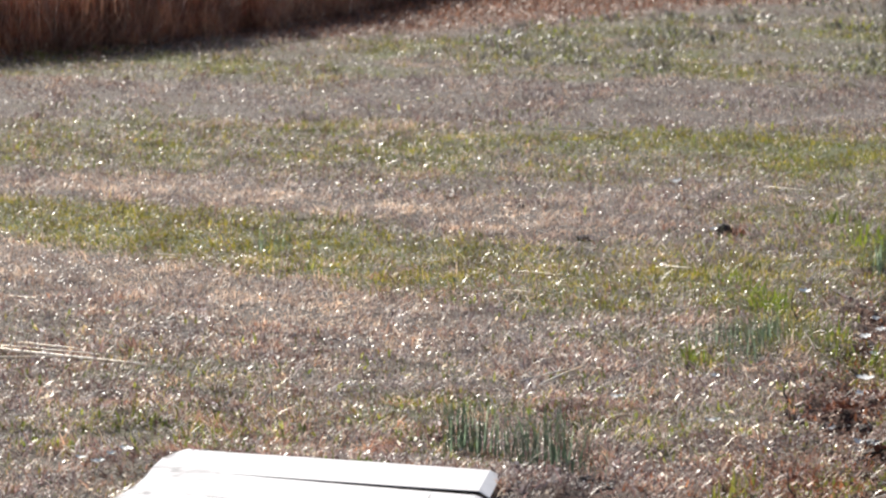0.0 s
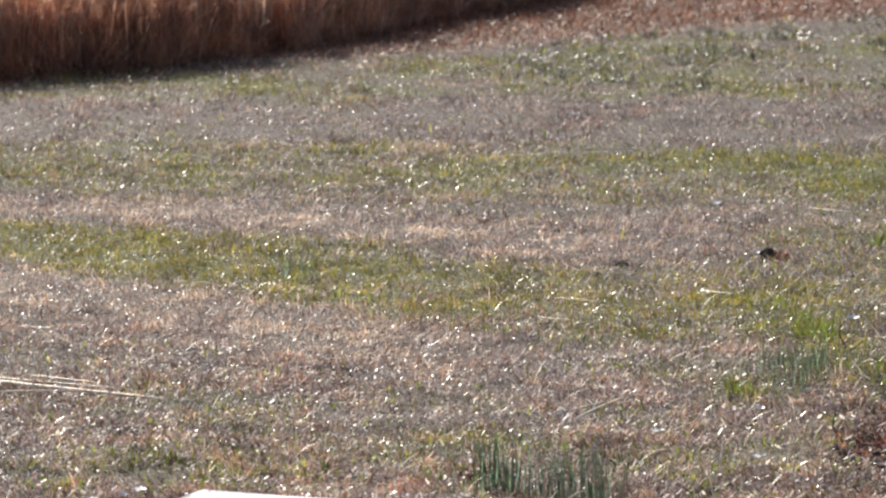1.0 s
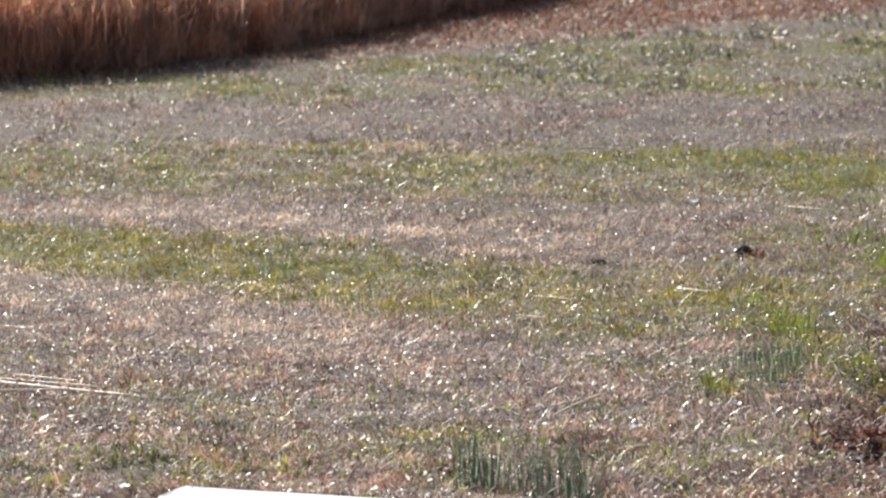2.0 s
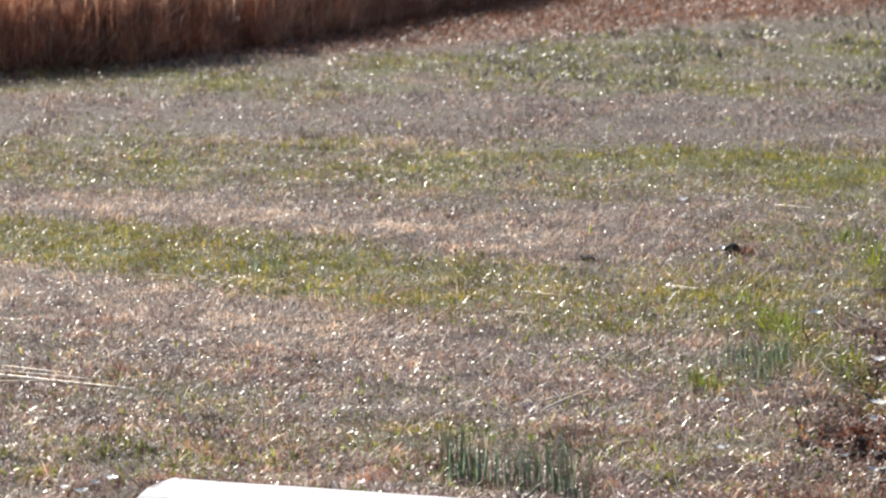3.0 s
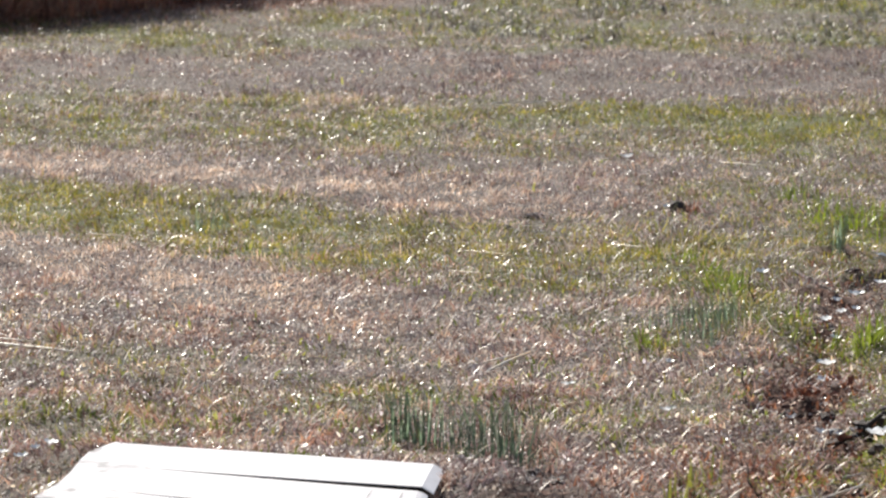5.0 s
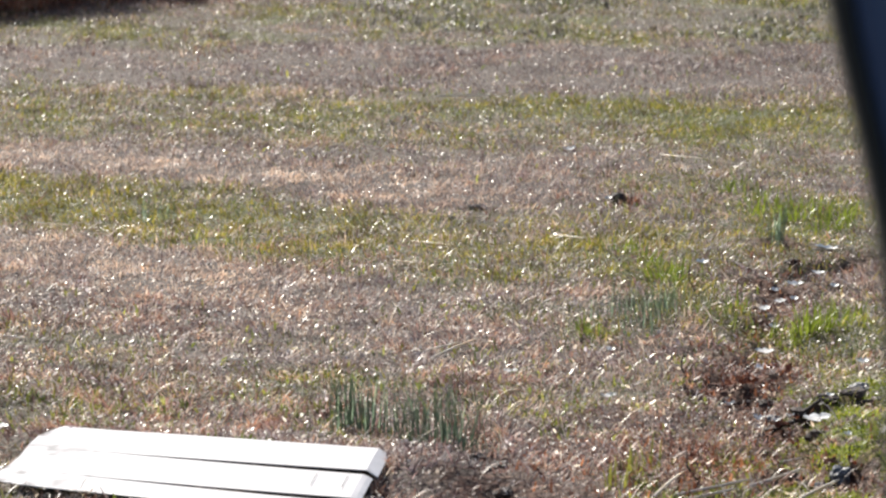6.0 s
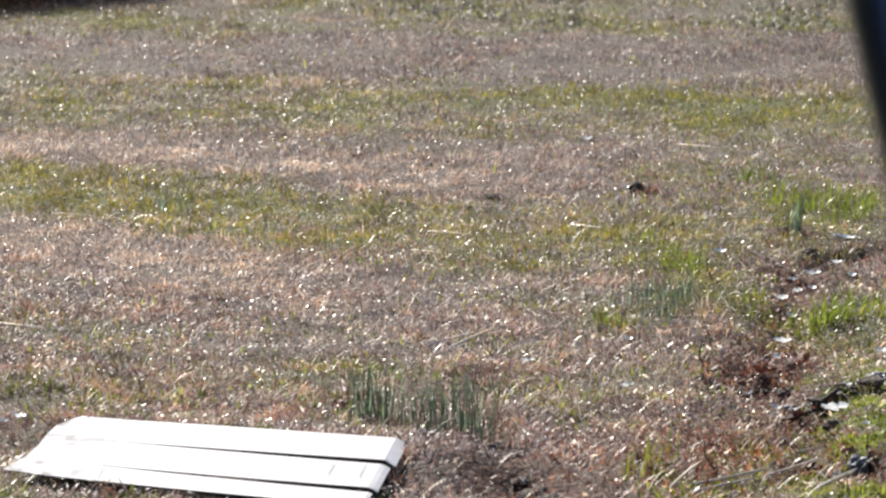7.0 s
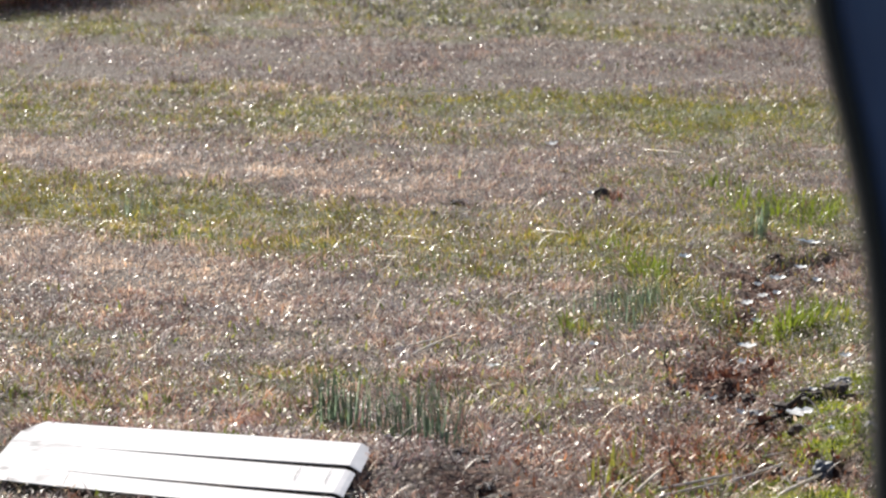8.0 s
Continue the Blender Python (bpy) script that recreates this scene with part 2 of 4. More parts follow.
M_GROUND = ground_material()
M_DEAD = blade_material("dead_grass_blades", [(0.0, (0.08, 0.047, 0.046)), (0.2, (0.29, 0.168, 0.14)), (0.4, (0.265, 0.208, 0.19)), (0.6, (0.45, 0.315, 0.262)), (0.82, (0.52, 0.435, 0.39)), (1.0, (0.78, 0.70, 0.62))], 0.5, 0.4, 0.4)
M_UMBER = blade_material("grey_brown_grass_blades", [(0.0, (0.055, 0.038, 0.038)), (0.5, (0.185, 0.134, 0.125)), (1.0, (0.36, 0.28, 0.25))], 0.5, 0.4, 0.4)
M_STRAW = blade_material("bleached_grass_blades", [(0.0, (0.46, 0.32, 0.25)), (0.5, (0.70, 0.53, 0.42)), (1.0, (0.86, 0.74, 0.62))], 0.5, 0.45, 0.4, 0.45)
M_GREEN = blade_material("living_grass_blades", [(0.0, (0.10, 0.13, 0.03)), (0.35, (0.175, 0.20, 0.042)), (0.7, (0.29, 0.28, 0.055)), (1.0, (0.40, 0.34, 0.09))], 0.42, 0.5, tinted=0.35)
M_LUSH = blade_material("lush_grass_blades", [(0.0, (0.09, 0.125, 0.02)), (0.6, (0.20, 0.255, 0.032)), (1.0, (0.36, 0.36, 0.07))], 0.38, 0.5, tinted=0.3)
M_ONION = blade_material("blue_green_leaves", [(0.0, (0.09, 0.14, 0.095)), (0.55, (0.24, 0.33, 0.23)), (1.0, (0.48, 0.56, 0.38))], 0.34, 0.62, tinted=0.3)
M_ROSE = blade_material("russet_grass_blades", [(0.0, (0.18, 0.085, 0.068)), (0.5, (0.46, 0.265, 0.21)), (1.0, (0.68, 0.48, 0.40))], 0.5, 0.45, 0.4)
M_YELLOW = blade_material("yellow_grass_blades", [(0.0, (0.18, 0.16, 0.026)), (0.5, (0.33, 0.285, 0.046)), (1.0, (0.46, 0.385, 0.085))], 0.42, 0.5, tinted=0.35)
M_WEED = blade_material("weed_leaves", [(0.0, (0.10, 0.13, 0.03)), (0.5, (0.22, 0.26, 0.05)), (1.0, (0.38, 0.38, 0.09))], 0.36, 0.5, tinted=0.35)
M_GREYWEED = blade_material("withered_weed_leaves", [(0.0, (0.05, 0.045, 0.035)), (0.45, (0.15, 0.14, 0.105)), (0.8, (0.24, 0.25, 0.18)), (1.0, (0.62, 0.60, 0.54))], 0.4, 0.35, tinted=0.6)
M_TALL = blade_material("tall_dry_grass", [(0.0, (0.32, 0.16, 0.12)), (0.4, (0.60, 0.33, 0.23)), (0.75, (0.74, 0.48, 0.35)), (1.0, (0.88, 0.72, 0.58))], 0.45, 0.7, tinted=0.5)
# the near-white last stop paints light specks in place of sun glints
M_BITS = blade_material("dry_leaf_scraps", [(0.0, (0.14, 0.085, 0.06)), (0.5, (0.33, 0.24, 0.18)), (0.8, (0.56, 0.46, 0.38)), (1.0, (0.86, 0.82, 0.76))], 0.36, 0.25, 0.55)
M_RUST = blade_material("rust_brown_leaves", [(0.0, (0.055, 0.022, 0.014)), (0.5, (0.26, 0.105, 0.06)), (1.0, (0.50, 0.25, 0.14))], 0.5, 0.3)
M_MOSS = blade_material("moss_tips", [(0.0, (0.10, 0.14, 0.012)), (0.6, (0.30, 0.36, 0.03)), (1.0, (0.50, 0.50, 0.06))], 0.45, 0.45, tinted=0.4)
M_RUSSET = blade_material("russet_leaf", [(0.0, (0.15, 0.062, 0.045)), (1.0, (0.38, 0.18, 0.12))], 0.5, 0.5)
M_FLUFF = blade_material("seed_fluff", [(0.0, (0.62, 0.55, 0.45)), (1.0, (0.85, 0.80, 0.72))], 0.5, 0.6)
M_STALK = blade_material("dry_stalks", [(0.0, (0.72, 0.60, 0.44)), (1.0, (0.86, 0.79, 0.66))], 0.35, 0.12)
M_PALE = solid_material("bleached_leaf", (0.62, 0.58, 0.53), (0.88, 0.86, 0.82), 40, 0.4, 0.2)
M_CLOD = solid_material("dark_soil_clod", (0.018, 0.012, 0.01), (0.075, 0.045, 0.035), 30, 0.8, 0.8)
M_STONE = solid_material("grey_stone", (0.04, 0.045, 0.06), (0.15, 0.155, 0.17), 14, 0.55, 0.6)
M_WHITE = solid_material("weathered_white_vinyl", (0.56, 0.525, 0.52), (0.67, 0.63, 0.625), 6, 0.4, 0.05, 0.3)
dirt_nt = M_WHITE.node_tree
dirt_co, dirt_x = dirt_nt.nodes.new("ShaderNodeTexCoord"), dirt_nt.nodes.new("ShaderNodeSeparateXYZ")
dirt_nt.links.new(dirt_co.outputs["Object"], dirt_x.inputs[0])
dirt_end = dirt_nt.nodes.new("ShaderNodeMapRange")          # grime at the weathered end of the panel
for k_, v_ in ((1, -0.22), (2, -0.6), (3, 0.0), (4, 1.0)):
    dirt_end.inputs[k_].default_value = v_
dirt_nt.links.new(dirt_x.outputs[0], dirt_end.inputs[0])
dirt_noise = dirt_nt.nodes.new("ShaderNodeTexNoise")
dirt_noise.inputs["Scale"].default_value, dirt_noise.inputs["Detail"].default_value = 11.0, 7.0
dirt_nt.links.new(dirt_co.outputs["Object"], dirt_noise.inputs["Vector"])
dirt_ramp = ramp(dirt_nt, [(0.50, (0, 0, 0)), (0.66, (1, 1, 1))])
dirt_nt.links.new(dirt_noise.outputs[0], dirt_ramp.inputs[0])
dirt_amount = dirt_nt.nodes.new("ShaderNodeMath")
dirt_amount.operation = "MULTIPLY"
dirt_nt.links.new(dirt_ramp.outputs[0], dirt_amount.inputs[0])
dirt_nt.links.new(dirt_end.outputs[0], dirt_amount.inputs[1])
dirt_mix = dirt_nt.nodes.new("ShaderNodeMixRGB")
dirt_mix.inputs[2].default_value = (0.13, 0.11, 0.10, 1)
white_bsdf = dirt_nt.nodes["Principled BSDF"]
dirt_nt.links.new(white_bsdf.inputs["Base Color"].links[0].from_socket, dirt_mix.inputs[1])
dirt_nt.links.new(dirt_amount.outputs[0], dirt_mix.inputs[0])
dirt_nt.links.new(dirt_mix.outputs[0], white_bsdf.inputs["Base Color"])
M_NAVY = solid_material("dark_blue_paint", (0.022, 0.05, 0.12), (0.03, 0.066, 0.155), 3, 0.3, 0.03)
M_RUBBER = solid_material("black_rubber", (0.006, 0.007, 0.008), (0.014, 0.014, 0.015), 20, 0.6, 0.1)


# ---------------------------------------------------------------- mesh tools
def mesh_of(name, verts, quads, material, smooth=False):
    """A mesh from numpy arrays of points and of four-cornered faces."""
    me = bpy.data.meshes.new(name)
    n, f = len(verts), len(quads)
    me.vertices.add(n)
    me.vertices.foreach_set("co", np.asarray(verts, np.float32).ravel())
    me.loops.add(4 * f)
    me.loops.foreach_set("vertex_index", np.asarray(quads, np.int32).ravel())
    me.polygons.add(f)
    me.polygons.foreach_set("loop_start", np.arange(0, 4 * f, 4, dtype=np.int32))
    me.polygons.foreach_set("use_smooth", np.full(f, smooth, bool))
    me.update(calc_edges=True)
    me.materials.append(material)
    return me


def ribbons(x, y, z, tall, lean, turn, wide, twist, segs=2, droop=0.6, base=0.35):
    """Tapered blades: from (x, y, z), each with its length, lean from upright, compass turn, width and droop."""
    n = len(x)
    s = np.linspace(0, 1, segs + 1)
    bend = lean[:, None] * (base + droop * s[None, :])
    step = tall[:, None] / segs
    out = np.concatenate([np.zeros((n, 1)), np.cumsum(np.sin(bend[:, 1:]) * step, 1)], 1)
    up = np.concatenate([np.zeros((n, 1)), np.cumsum(np.cos(bend[:, 1:]) * step, 1)], 1)
    half = 0.5 * wide[:, None] * np.maximum(1 - s[None, :] ** 2, 0.12) * (0.75 + 0.5 * (s[None, :] > 0.2))
    c, d = np.cos(turn)[:, None], np.sin(turn)[:, None]
    px, py, pz = x[:, None] + c * out, y[:, None] + d * out, z[:, None] + up
    wx, wy, wz = -np.sin(turn + twist)[:, None] * half, np.cos(turn + twist)[:, None] * half, 0.0
    a = np.stack([px - wx, py - wy, pz + wz], -1)
    b = np.stack([px + wx, py + wy, pz + wz], -1)
    verts = np.stack([a, b], 2).reshape(-1, 3)
    at = (np.arange(n) * 2 * (segs + 1))[:, None] + 2 * np.arange(segs)[None, :]
    quads = np.stack([at, at + 1, at + 3, at + 2], -1).reshape(-1, 4)
    return verts, quads


def part(name, me, parent, label=""):
    ob = new(name, me)
    ob.parent = parent
    return tagged(ob, label)


def joined(pieces):
    verts, quads, n = [], [], 0
    for v, q in pieces:
        verts.append(v)
        quads.append(q + n)
        n += len(v)
    return np.concatenate(verts), np.concatenate(quads)


def tube(points, r0, r1, sides=6):
    """A round tapered stalk along points, closed at the ends by a small radius."""
    pts = np.asarray(points, float)
    n = len(pts)
    tang = np.gradient(pts, axis=0)
    tang /= np.linalg.norm(tang, axis=1)[:, None]
    ref = np.array([0, 0, 1.0]) if abs(tang[:, 2]).max() < 0.9 else np.array([1.0, 0, 0])
    a = np.cross(tang, ref)
    a /= np.linalg.norm(a, axis=1)[:, None]
    b = np.cross(tang, a)
    ang = np.linspace(0, 2 * np.pi, sides, endpoint=False)
    r = np.linspace(r0, r1, n)
    r[0] *= 0.4
    r[-1] *= 0.3
    v = pts[:, None] + r[:, None, None] * (np.cos(ang)[None, :, None] * a[:, None] + np.sin(ang)[None, :, None] * b[:, None])
    i, k = np.meshgrid(np.arange(n - 1), np.arange(sides), indexing="ij")
    k2 = (k + 1) % sides
    q = np.stack([i * sides + k, i * sides + k2, (i + 1) * sides + k2, (i + 1) * sides + k], -1).reshape(-1, 4)
    return v.reshape(-1, 3), q


# ---------------------------------------------------------------- ground: one sheet to the horizon
def steps(*spans):
    out = []
    for a, b, d in spans:
        out.extend(np.arange(a, b, d))
    return np.array(out)


gx = np.concatenate([[-900, -400, -180, -80, -40, -22], steps((-14, -4, 0.8), (-4, 0.3, 0.05), (0.3, 2.5, 0.03), (2.5, 3.2, 0.06), (3.2, 8, 0.25), (8, 20, 1.2)), [24, 45, 90, 200, 420, 900]])
gy = np.concatenate([[-900, -400, -150, -60, -25, -10, -4, 0, 4, 8, 11], steps((12, 12.8, 0.05), (12.8, 15.8, 0.03), (15.8, 20, 0.045), (20, 30, 0.09), (30, 48, 0.16), (48, 70, 1.1)), [75, 100, 150, 250, 450, 900, 1800]])
GX, GY = np.meshgrid(gx, gy, indexing="ij")
flat = soft_step(60, 30, np.hypot(GX, GY - 22))
GZ = height(GX, GY) * flat
ni, nj = GX.shape
ii, jj = np.meshgrid(np.arange(ni - 1), np.arange(nj - 1), indexing="ij")
corner = (ii * nj + jj)
gq = np.stack([corner, corner + nj, corner + nj + 1, corner + 1], -1).reshape(-1, 4)
gme = mesh_of("ground", np.stack([GX, GY, GZ], -1).reshape(-1, 3), gq, M_GROUND, True)
for key, f in (("green", greenness), ("litter", litter), ("moss", moss), ("bare", bare)):
    gme.attributes.new(key, "FLOAT", "POINT").data.foreach_set("value", f(GX, GY).ravel().astype(np.float32))
ground = tagged(new("ground", gme), "mown winter field of brown thatch and patchy green grass", "ground", kind="structure")

rng = np.random.default_rng(11)


def scatter(per_m2, y0, y1, left=-0.116, right=0.146, edge=0.25):
    """Random places in the wedge of field that lies open to view, between two distances."""
    area = 0.5 * (right - left) * (y1 * y1 - y0 * y0) + 2 * edge * (y1 - y0)
    n = int(per_m2 * area)
    u = rng.random(n)
    y = np.sqrt(y0 * y0 + u * (y1 * y1 - y0 * y0))
    x = y * left - edge + rng.random(n) * (y * (right - left) + 2 * edge)
    return x, y


def scatter_all(near, mid, far, last):
    pieces = [scatter(near, 12.0, 16), scatter(0.5 * (near + mid), 16, 20), scatter(mid, 20, 27), scatter(far, 27, 36), scatter(last, 36, 47)]
    return np.concatenate([p[0] for p in pieces]), np.concatenate([p[1] for p in pieces])


def in_tall(x, y):
    return x < np.interp(y, [p[1] for p in SHADE_EDGE], [p[0] for p in SHADE_EDGE]) - 1.5


def under_panel(x, y):
    """The strip of ground that the white panel covers."""
    u = (x + 1.02 - 0.15 * (y - 13.4)) / 1.2
    far, near = 14.08 - 0.49 * u, 13.36 - 0.66 * u
    return (u > 0.0) & (u < 1.0) & (y < far + 0.02) & (y > near - 0.01)


def stuff(name, vq, material, label, category):
    return tagged(new(name, mesh_of(name, *vq, material)), label, category, kind="stuff")


def grass(name, x, y, keep, h0, h1, upright, w0, w1, material, label):
    """Short matted grass: tangled blades at all angles, a share of them upright, in clumps with gaps between."""
    keep = keep & ~in_tall(x, y) & ~under_panel(x, y) & (rng.random(len(x)) < 0.10 + 1.6 * grain(x, y, 0.08, 55) * (0.25 + 1.2 * grain(x, y, 0.27, 57)))
    keep = keep & ((y < 26) | (rng.random(len(x)) < 0.3 + 1.2 * grain(x, y * 0.5, 0.28, 58) ** 1.5))
    keep = keep & ((y < 22.5) | (rng.random(len(x)) < 0.3 + 1.15 * grain(x * 0.3, y, 0.45, 59)))
    x, y = x[keep], y[keep]
    n = len(x)
    clump = grain(x, y, 0.085, 53)
    size = (0.6 + 0.8 * fbm(x, y, 0.5, 51)) * (0.5 + 1.0 * clump)
    up = rng.random(n) < upright
    lean = np.where(up, np.abs(rng.normal(0, 0.55, n)), np.abs(rng.normal(1.15, 0.33, n))).clip(0, 1.55)
    tall = (h0 + (h1 - h0) * rng.random(n) ** 1.6) * size * np.where(up, 0.85, 1.25)
    tall = np.where(y > 26, tall * (0.55 + 1.0 * grain(x, y * 0.5, 0.28, 58)), tall)
    wide = (w0 + (w1 - w0) * rng.random(n)) * (0.75 + y / 60)
    z = height(x, y) - 0.004 + np.where(up, 0.0, 0.018 * rng.random(n) * clump)
    # lodged blades lie over mostly one way within a patch
    turn = np.where(rng.random(n) < 0.4, 6.283 * rng.random(n), 9.0 * grain(x, y, 0.35, 56) + rng.normal(0, 0.7, n))
    return stuff(name, ribbons(x, y, z, tall, lean, turn, wide, rng.normal(0, 0.8, n), 2, 0.45, 0.65), material, label, "grass")


x, y = scatter_all(5600, 3600, 2100, 900)
pick = rng.random(len(x))
s_, g_, l_, b_ = straw(x, y), greenness(x, y), litter(x, y), np.maximum(1.1 * bare(x, y), 1.3 * moss(x, y))
umber = rng.random(len(x)) < 0.75 * soft_step(23.8, 25.5, y) * soft_step(-4.5, 0.5, x) * soft_step(0.28, 0.6, fbm(x * 0.3, y, 0.5, 97)) + 0.8 * near_to(np.hypot((x - 0.8) * 0.8, (y - 13.5) * 0.45), 0.42) + 0.6 * near_to(np.hypot(x + 1.2, (y - 16.28) * 0.7), 0.3)
grass("dead_grass", x, y, ~umber & (pick > 0.95 * s_) & (rng.random(len(x)) > 0.7 * g_ + 0.9 * l_ + 0.95 * b_), 0.014, 0.052, 0.22, 0.003, 0.0075, M_DEAD, "short dead brown grass over the mown field")
grass("grey_brown_grass", x, y, umber & (pick > 0.95 * s_) & (rng.random(len(x)) > 0.7 * g_ + 0.9 * l_), 0.014, 0.05, 0.2, 0.003, 0.0075, M_UMBER, "short grey-brown weathered grass in streaks across the field")
rosy = (pick > 0.95 * s_) & (rng.random(len(x)) < 1.0 * soft_step(20.5, 17.5, y) * (0.35 + 0.65 * soft_step(1.2, 0.0, x)) * soft_step(0.35, 0.62, fbm(x, y, 0.6, 95))) & (rng.random(len(x)) > 0.7 * g_ + 0.8 * b_)
grass("russet_grass", x, y, rosy, 0.014, 0.048, 0.25, 0.003, 0.0075, M_ROSE, "russet dead grass near the white panel")
grass("bleached_grass", x, y, (pick < 0.95 * s_) & (rng.random(len(x)) > 0.8 * b_), 0.014, 0.05, 0.25, 0.003, 0.007, M_STRAW, "pale bleached straw-coloured grass in strips")
x, y = scatter_all(4000, 3900, 2500, 420)
alive = rng.random(len(x)) < greenness(x, y)
golden = rng.random(len(x)) < 0.15 + 0.55 * near_to(along(x, y, BAND_YELLOW), 0.9) + 0.3 * near_to(np.hypot((x - 2.6) * 0.6, y - 25.2), 1.0)
grass("yellow_grass", x, y, alive & golden, 0.016, 0.055, 0.55, 0.0034, 0.0075, M_YELLOW, "golden-yellow turning grass in a band across the field")
grass("living_grass", x, y, alive & ~golden, 0.016, 0.055, 0.55, 0.0034, 0.0075, M_GREEN, "patchy yellow-green living grass among dead thatch")
x, y = scatter_all(900, 500, 0, 0)
d_ = along(x, y, GREEN_BANK)
lush = 0.8 * soft_step(0.45, 0.65, fbm(x, y, 0.3, 71)) * near_to(d_, 0.2) + near_to(np.hypot(x - 2.05, (y - 16.5) * 0.5), 0.25) + 0.7 * near_to(np.hypot(x - 2.4, (y - 20.4) * 0.6), 0.4)
grass("lush_grass", x, y, rng.random(len(x)) < lush, 0.02, 0.075, 0.6, 0.004, 0.007, M_LUSH, "bright green longer grass along the washout")

# the rest of the field, thinner
x, y = rng.uniform(-16, 16, 50000), rng.uniform(3.9, 54, 50000)
k = (x < -0.116 * y - 0.25) | (x > 0.146 * y + 0.25) | (y < 12)
grass("field_grass", x, y, k & (np.hypot(x - 0.52, y - 3.41) > 0.25), 0.02, 0.07, 0.3, 0.006, 0.013, M_DEAD, "thin dead grass over the rest of the field")

# low broad-leaved weeds among the thatch
x, y = scatter_all(2300, 500, 520, 160)
weedy = soft_step(0.5, 0.66, fbm(x, y, 0.28, 91)) * (0.25 + soft_step(16.5, 13.5, y)) * soft_step(29, 27, y) + 1.5 * soft_step(29.5, 31, y) * soft_step(-0.5, 1.6, x) * soft_step(0.46, 0.6, fbm(x, y * 0.4, 0.35, 93)) * (1 - litter(x, y))
k = (rng.random(len(x)) < 0.6 * weedy) & ~under_panel(x, y) & (straw(x, y) < 0.4) & (bare(x, y) < 0.25) & (np.hypot(x - 0.55, (y - 13.4) * 0.5) > 0.42)
x, y = x[k], y[k]


def low_weeds(name, x, y, material, label):
    n = len(x)
    grow = np.clip(y / 22, 1, 1.6)
    stuff(name, ribbons(x, y, height(x, y) + 0.004, (0.02 + 0.032 * rng.random(n)) * grow, np.abs(rng.normal(0.9, 0.4, n)), rng.random(n) * 6.283, (0.006 + 0.008 * rng.random(n)) * grow, rng.normal(0, 0.4, n), 2, 0.8),
          material, label, "weeds")


k = (y > 28.5) & (rng.random(len(x)) < 0.8)
low_weeds("low_weeds", x[~k], y[~k], M_WEED, "low broad-leaved green weeds in the thatch")
low_weeds("grey_weeds", x[k], y[k], M_GREYWEED, "low withered grey-green weeds far across the field")

# flat scraps of dry leaf that catch the sun; the palest are coloured like glints
x, y = scatter_all(4800, 2200, 1800, 260)
pick = fbm(x, y, 0.35, 81)
kk = rng.random(len(x)) < 0.15 + 1.5 * soft_step(0.4, 0.75, pick)
x, y = x[kk], y[kk]
k = ~in_tall(x, y) & ~under_panel(x, y)
x, y = x[k], y[k]
n = len(x)
stuff("dry_leaf_scraps", ribbons(x, y, height(x, y) + 0.010 + 0.035 * rng.random(n), 0.006 + 0.010 * rng.random(n) ** 2, rng.normal(1.57, 0.5, n), rng.random(n) * 6.283,
                                 (0.006 + 0.007 * rng.random(n) ** 2) * (0.8 + y / 75), rng.normal(0, 0.3, n), 1, 0.65), M_BITS, "shiny dry leaf and straw scraps on the grass", "leaf litter")

# larger bleached scraps close by
x, y = scatter(130, 12.4, 18.0)
k = ~under_panel(x, y) & (rng.random(len(x)) < 0.3 + 1.2 * fbm(x, y, 0.4, 83))
x, y = x[k], y[k]
n = len(x)
stuff("bleached_leaf_scraps", ribbons(x, y, height(x, y) + 0.014 + 0.025 * rng.random(n), 0.010 + 0.024 * rng.random(n) ** 2, rng.normal(1.3, 0.4, n), rng.random(n) * 6.283,
                                      0.008 + 0.009 * rng.random(n), rng.normal(0, 0.5, n), 2, 0.7), M_FLUFF, "bleached curled leaf scraps among the dead grass", "leaf litter")

# fallen leaves
x, y = scatter_all(4200, 0, 900, 1000)
k = (rng.random(len(x)) < litter(x, y)) & ~in_tall(x, y) & ~under_panel(x, y)
x, y = x[k], y[k]
n = len(x)
stuff("fallen_leaves", ribbons(x, y, height(x, y) + 0.008 + 0.034 * rng.random(n), (0.014 + 0.026 * rng.random(n)) * np.clip(y / 26, 1, 1.5), rng.normal(1.2, 0.5, n), rng.random(n) * 6.283,
                               (0.006 + 0.011 * rng.random(n)) * np.clip(y / 26, 1, 1.5), rng.normal(0, 0.4, n), 1, 0.7), M_RUST, "rust-brown fallen leaves on the ground", "leaf litter")

# loose straw
x, y = scatter_all(170, 60, 16, 0)
tangle = 0.25 + 1.2 * near_to(np.hypot(x - 0.75, (y - 15.3) * 0.4), 0.45) + 0.5 * near_to(np.hypot(x - 1.2, (y - 13.4) * 0.4), 0.4)
k = (rng.random(len(x)) < tangle) & ~in_tall(x, y) & ~under_panel(x, y)
x, y = x[k], y[k]
n = len(x)
stuff("loose_straw", ribbons(x, y, height(x, y) + 0.012 + 0.03 * rng.random(n), 0.05 + 0.13 * rng.random(n) ** 2, rng.normal(1.5, 0.22, n), rng.random(n) * 6.283, 0.0018 + 0.0016 * rng.random(n),
                             rng.normal(0, 0.3, n), 4, 0.65), M_STALK, "loose pale straws tangled in the thatch", "straw")

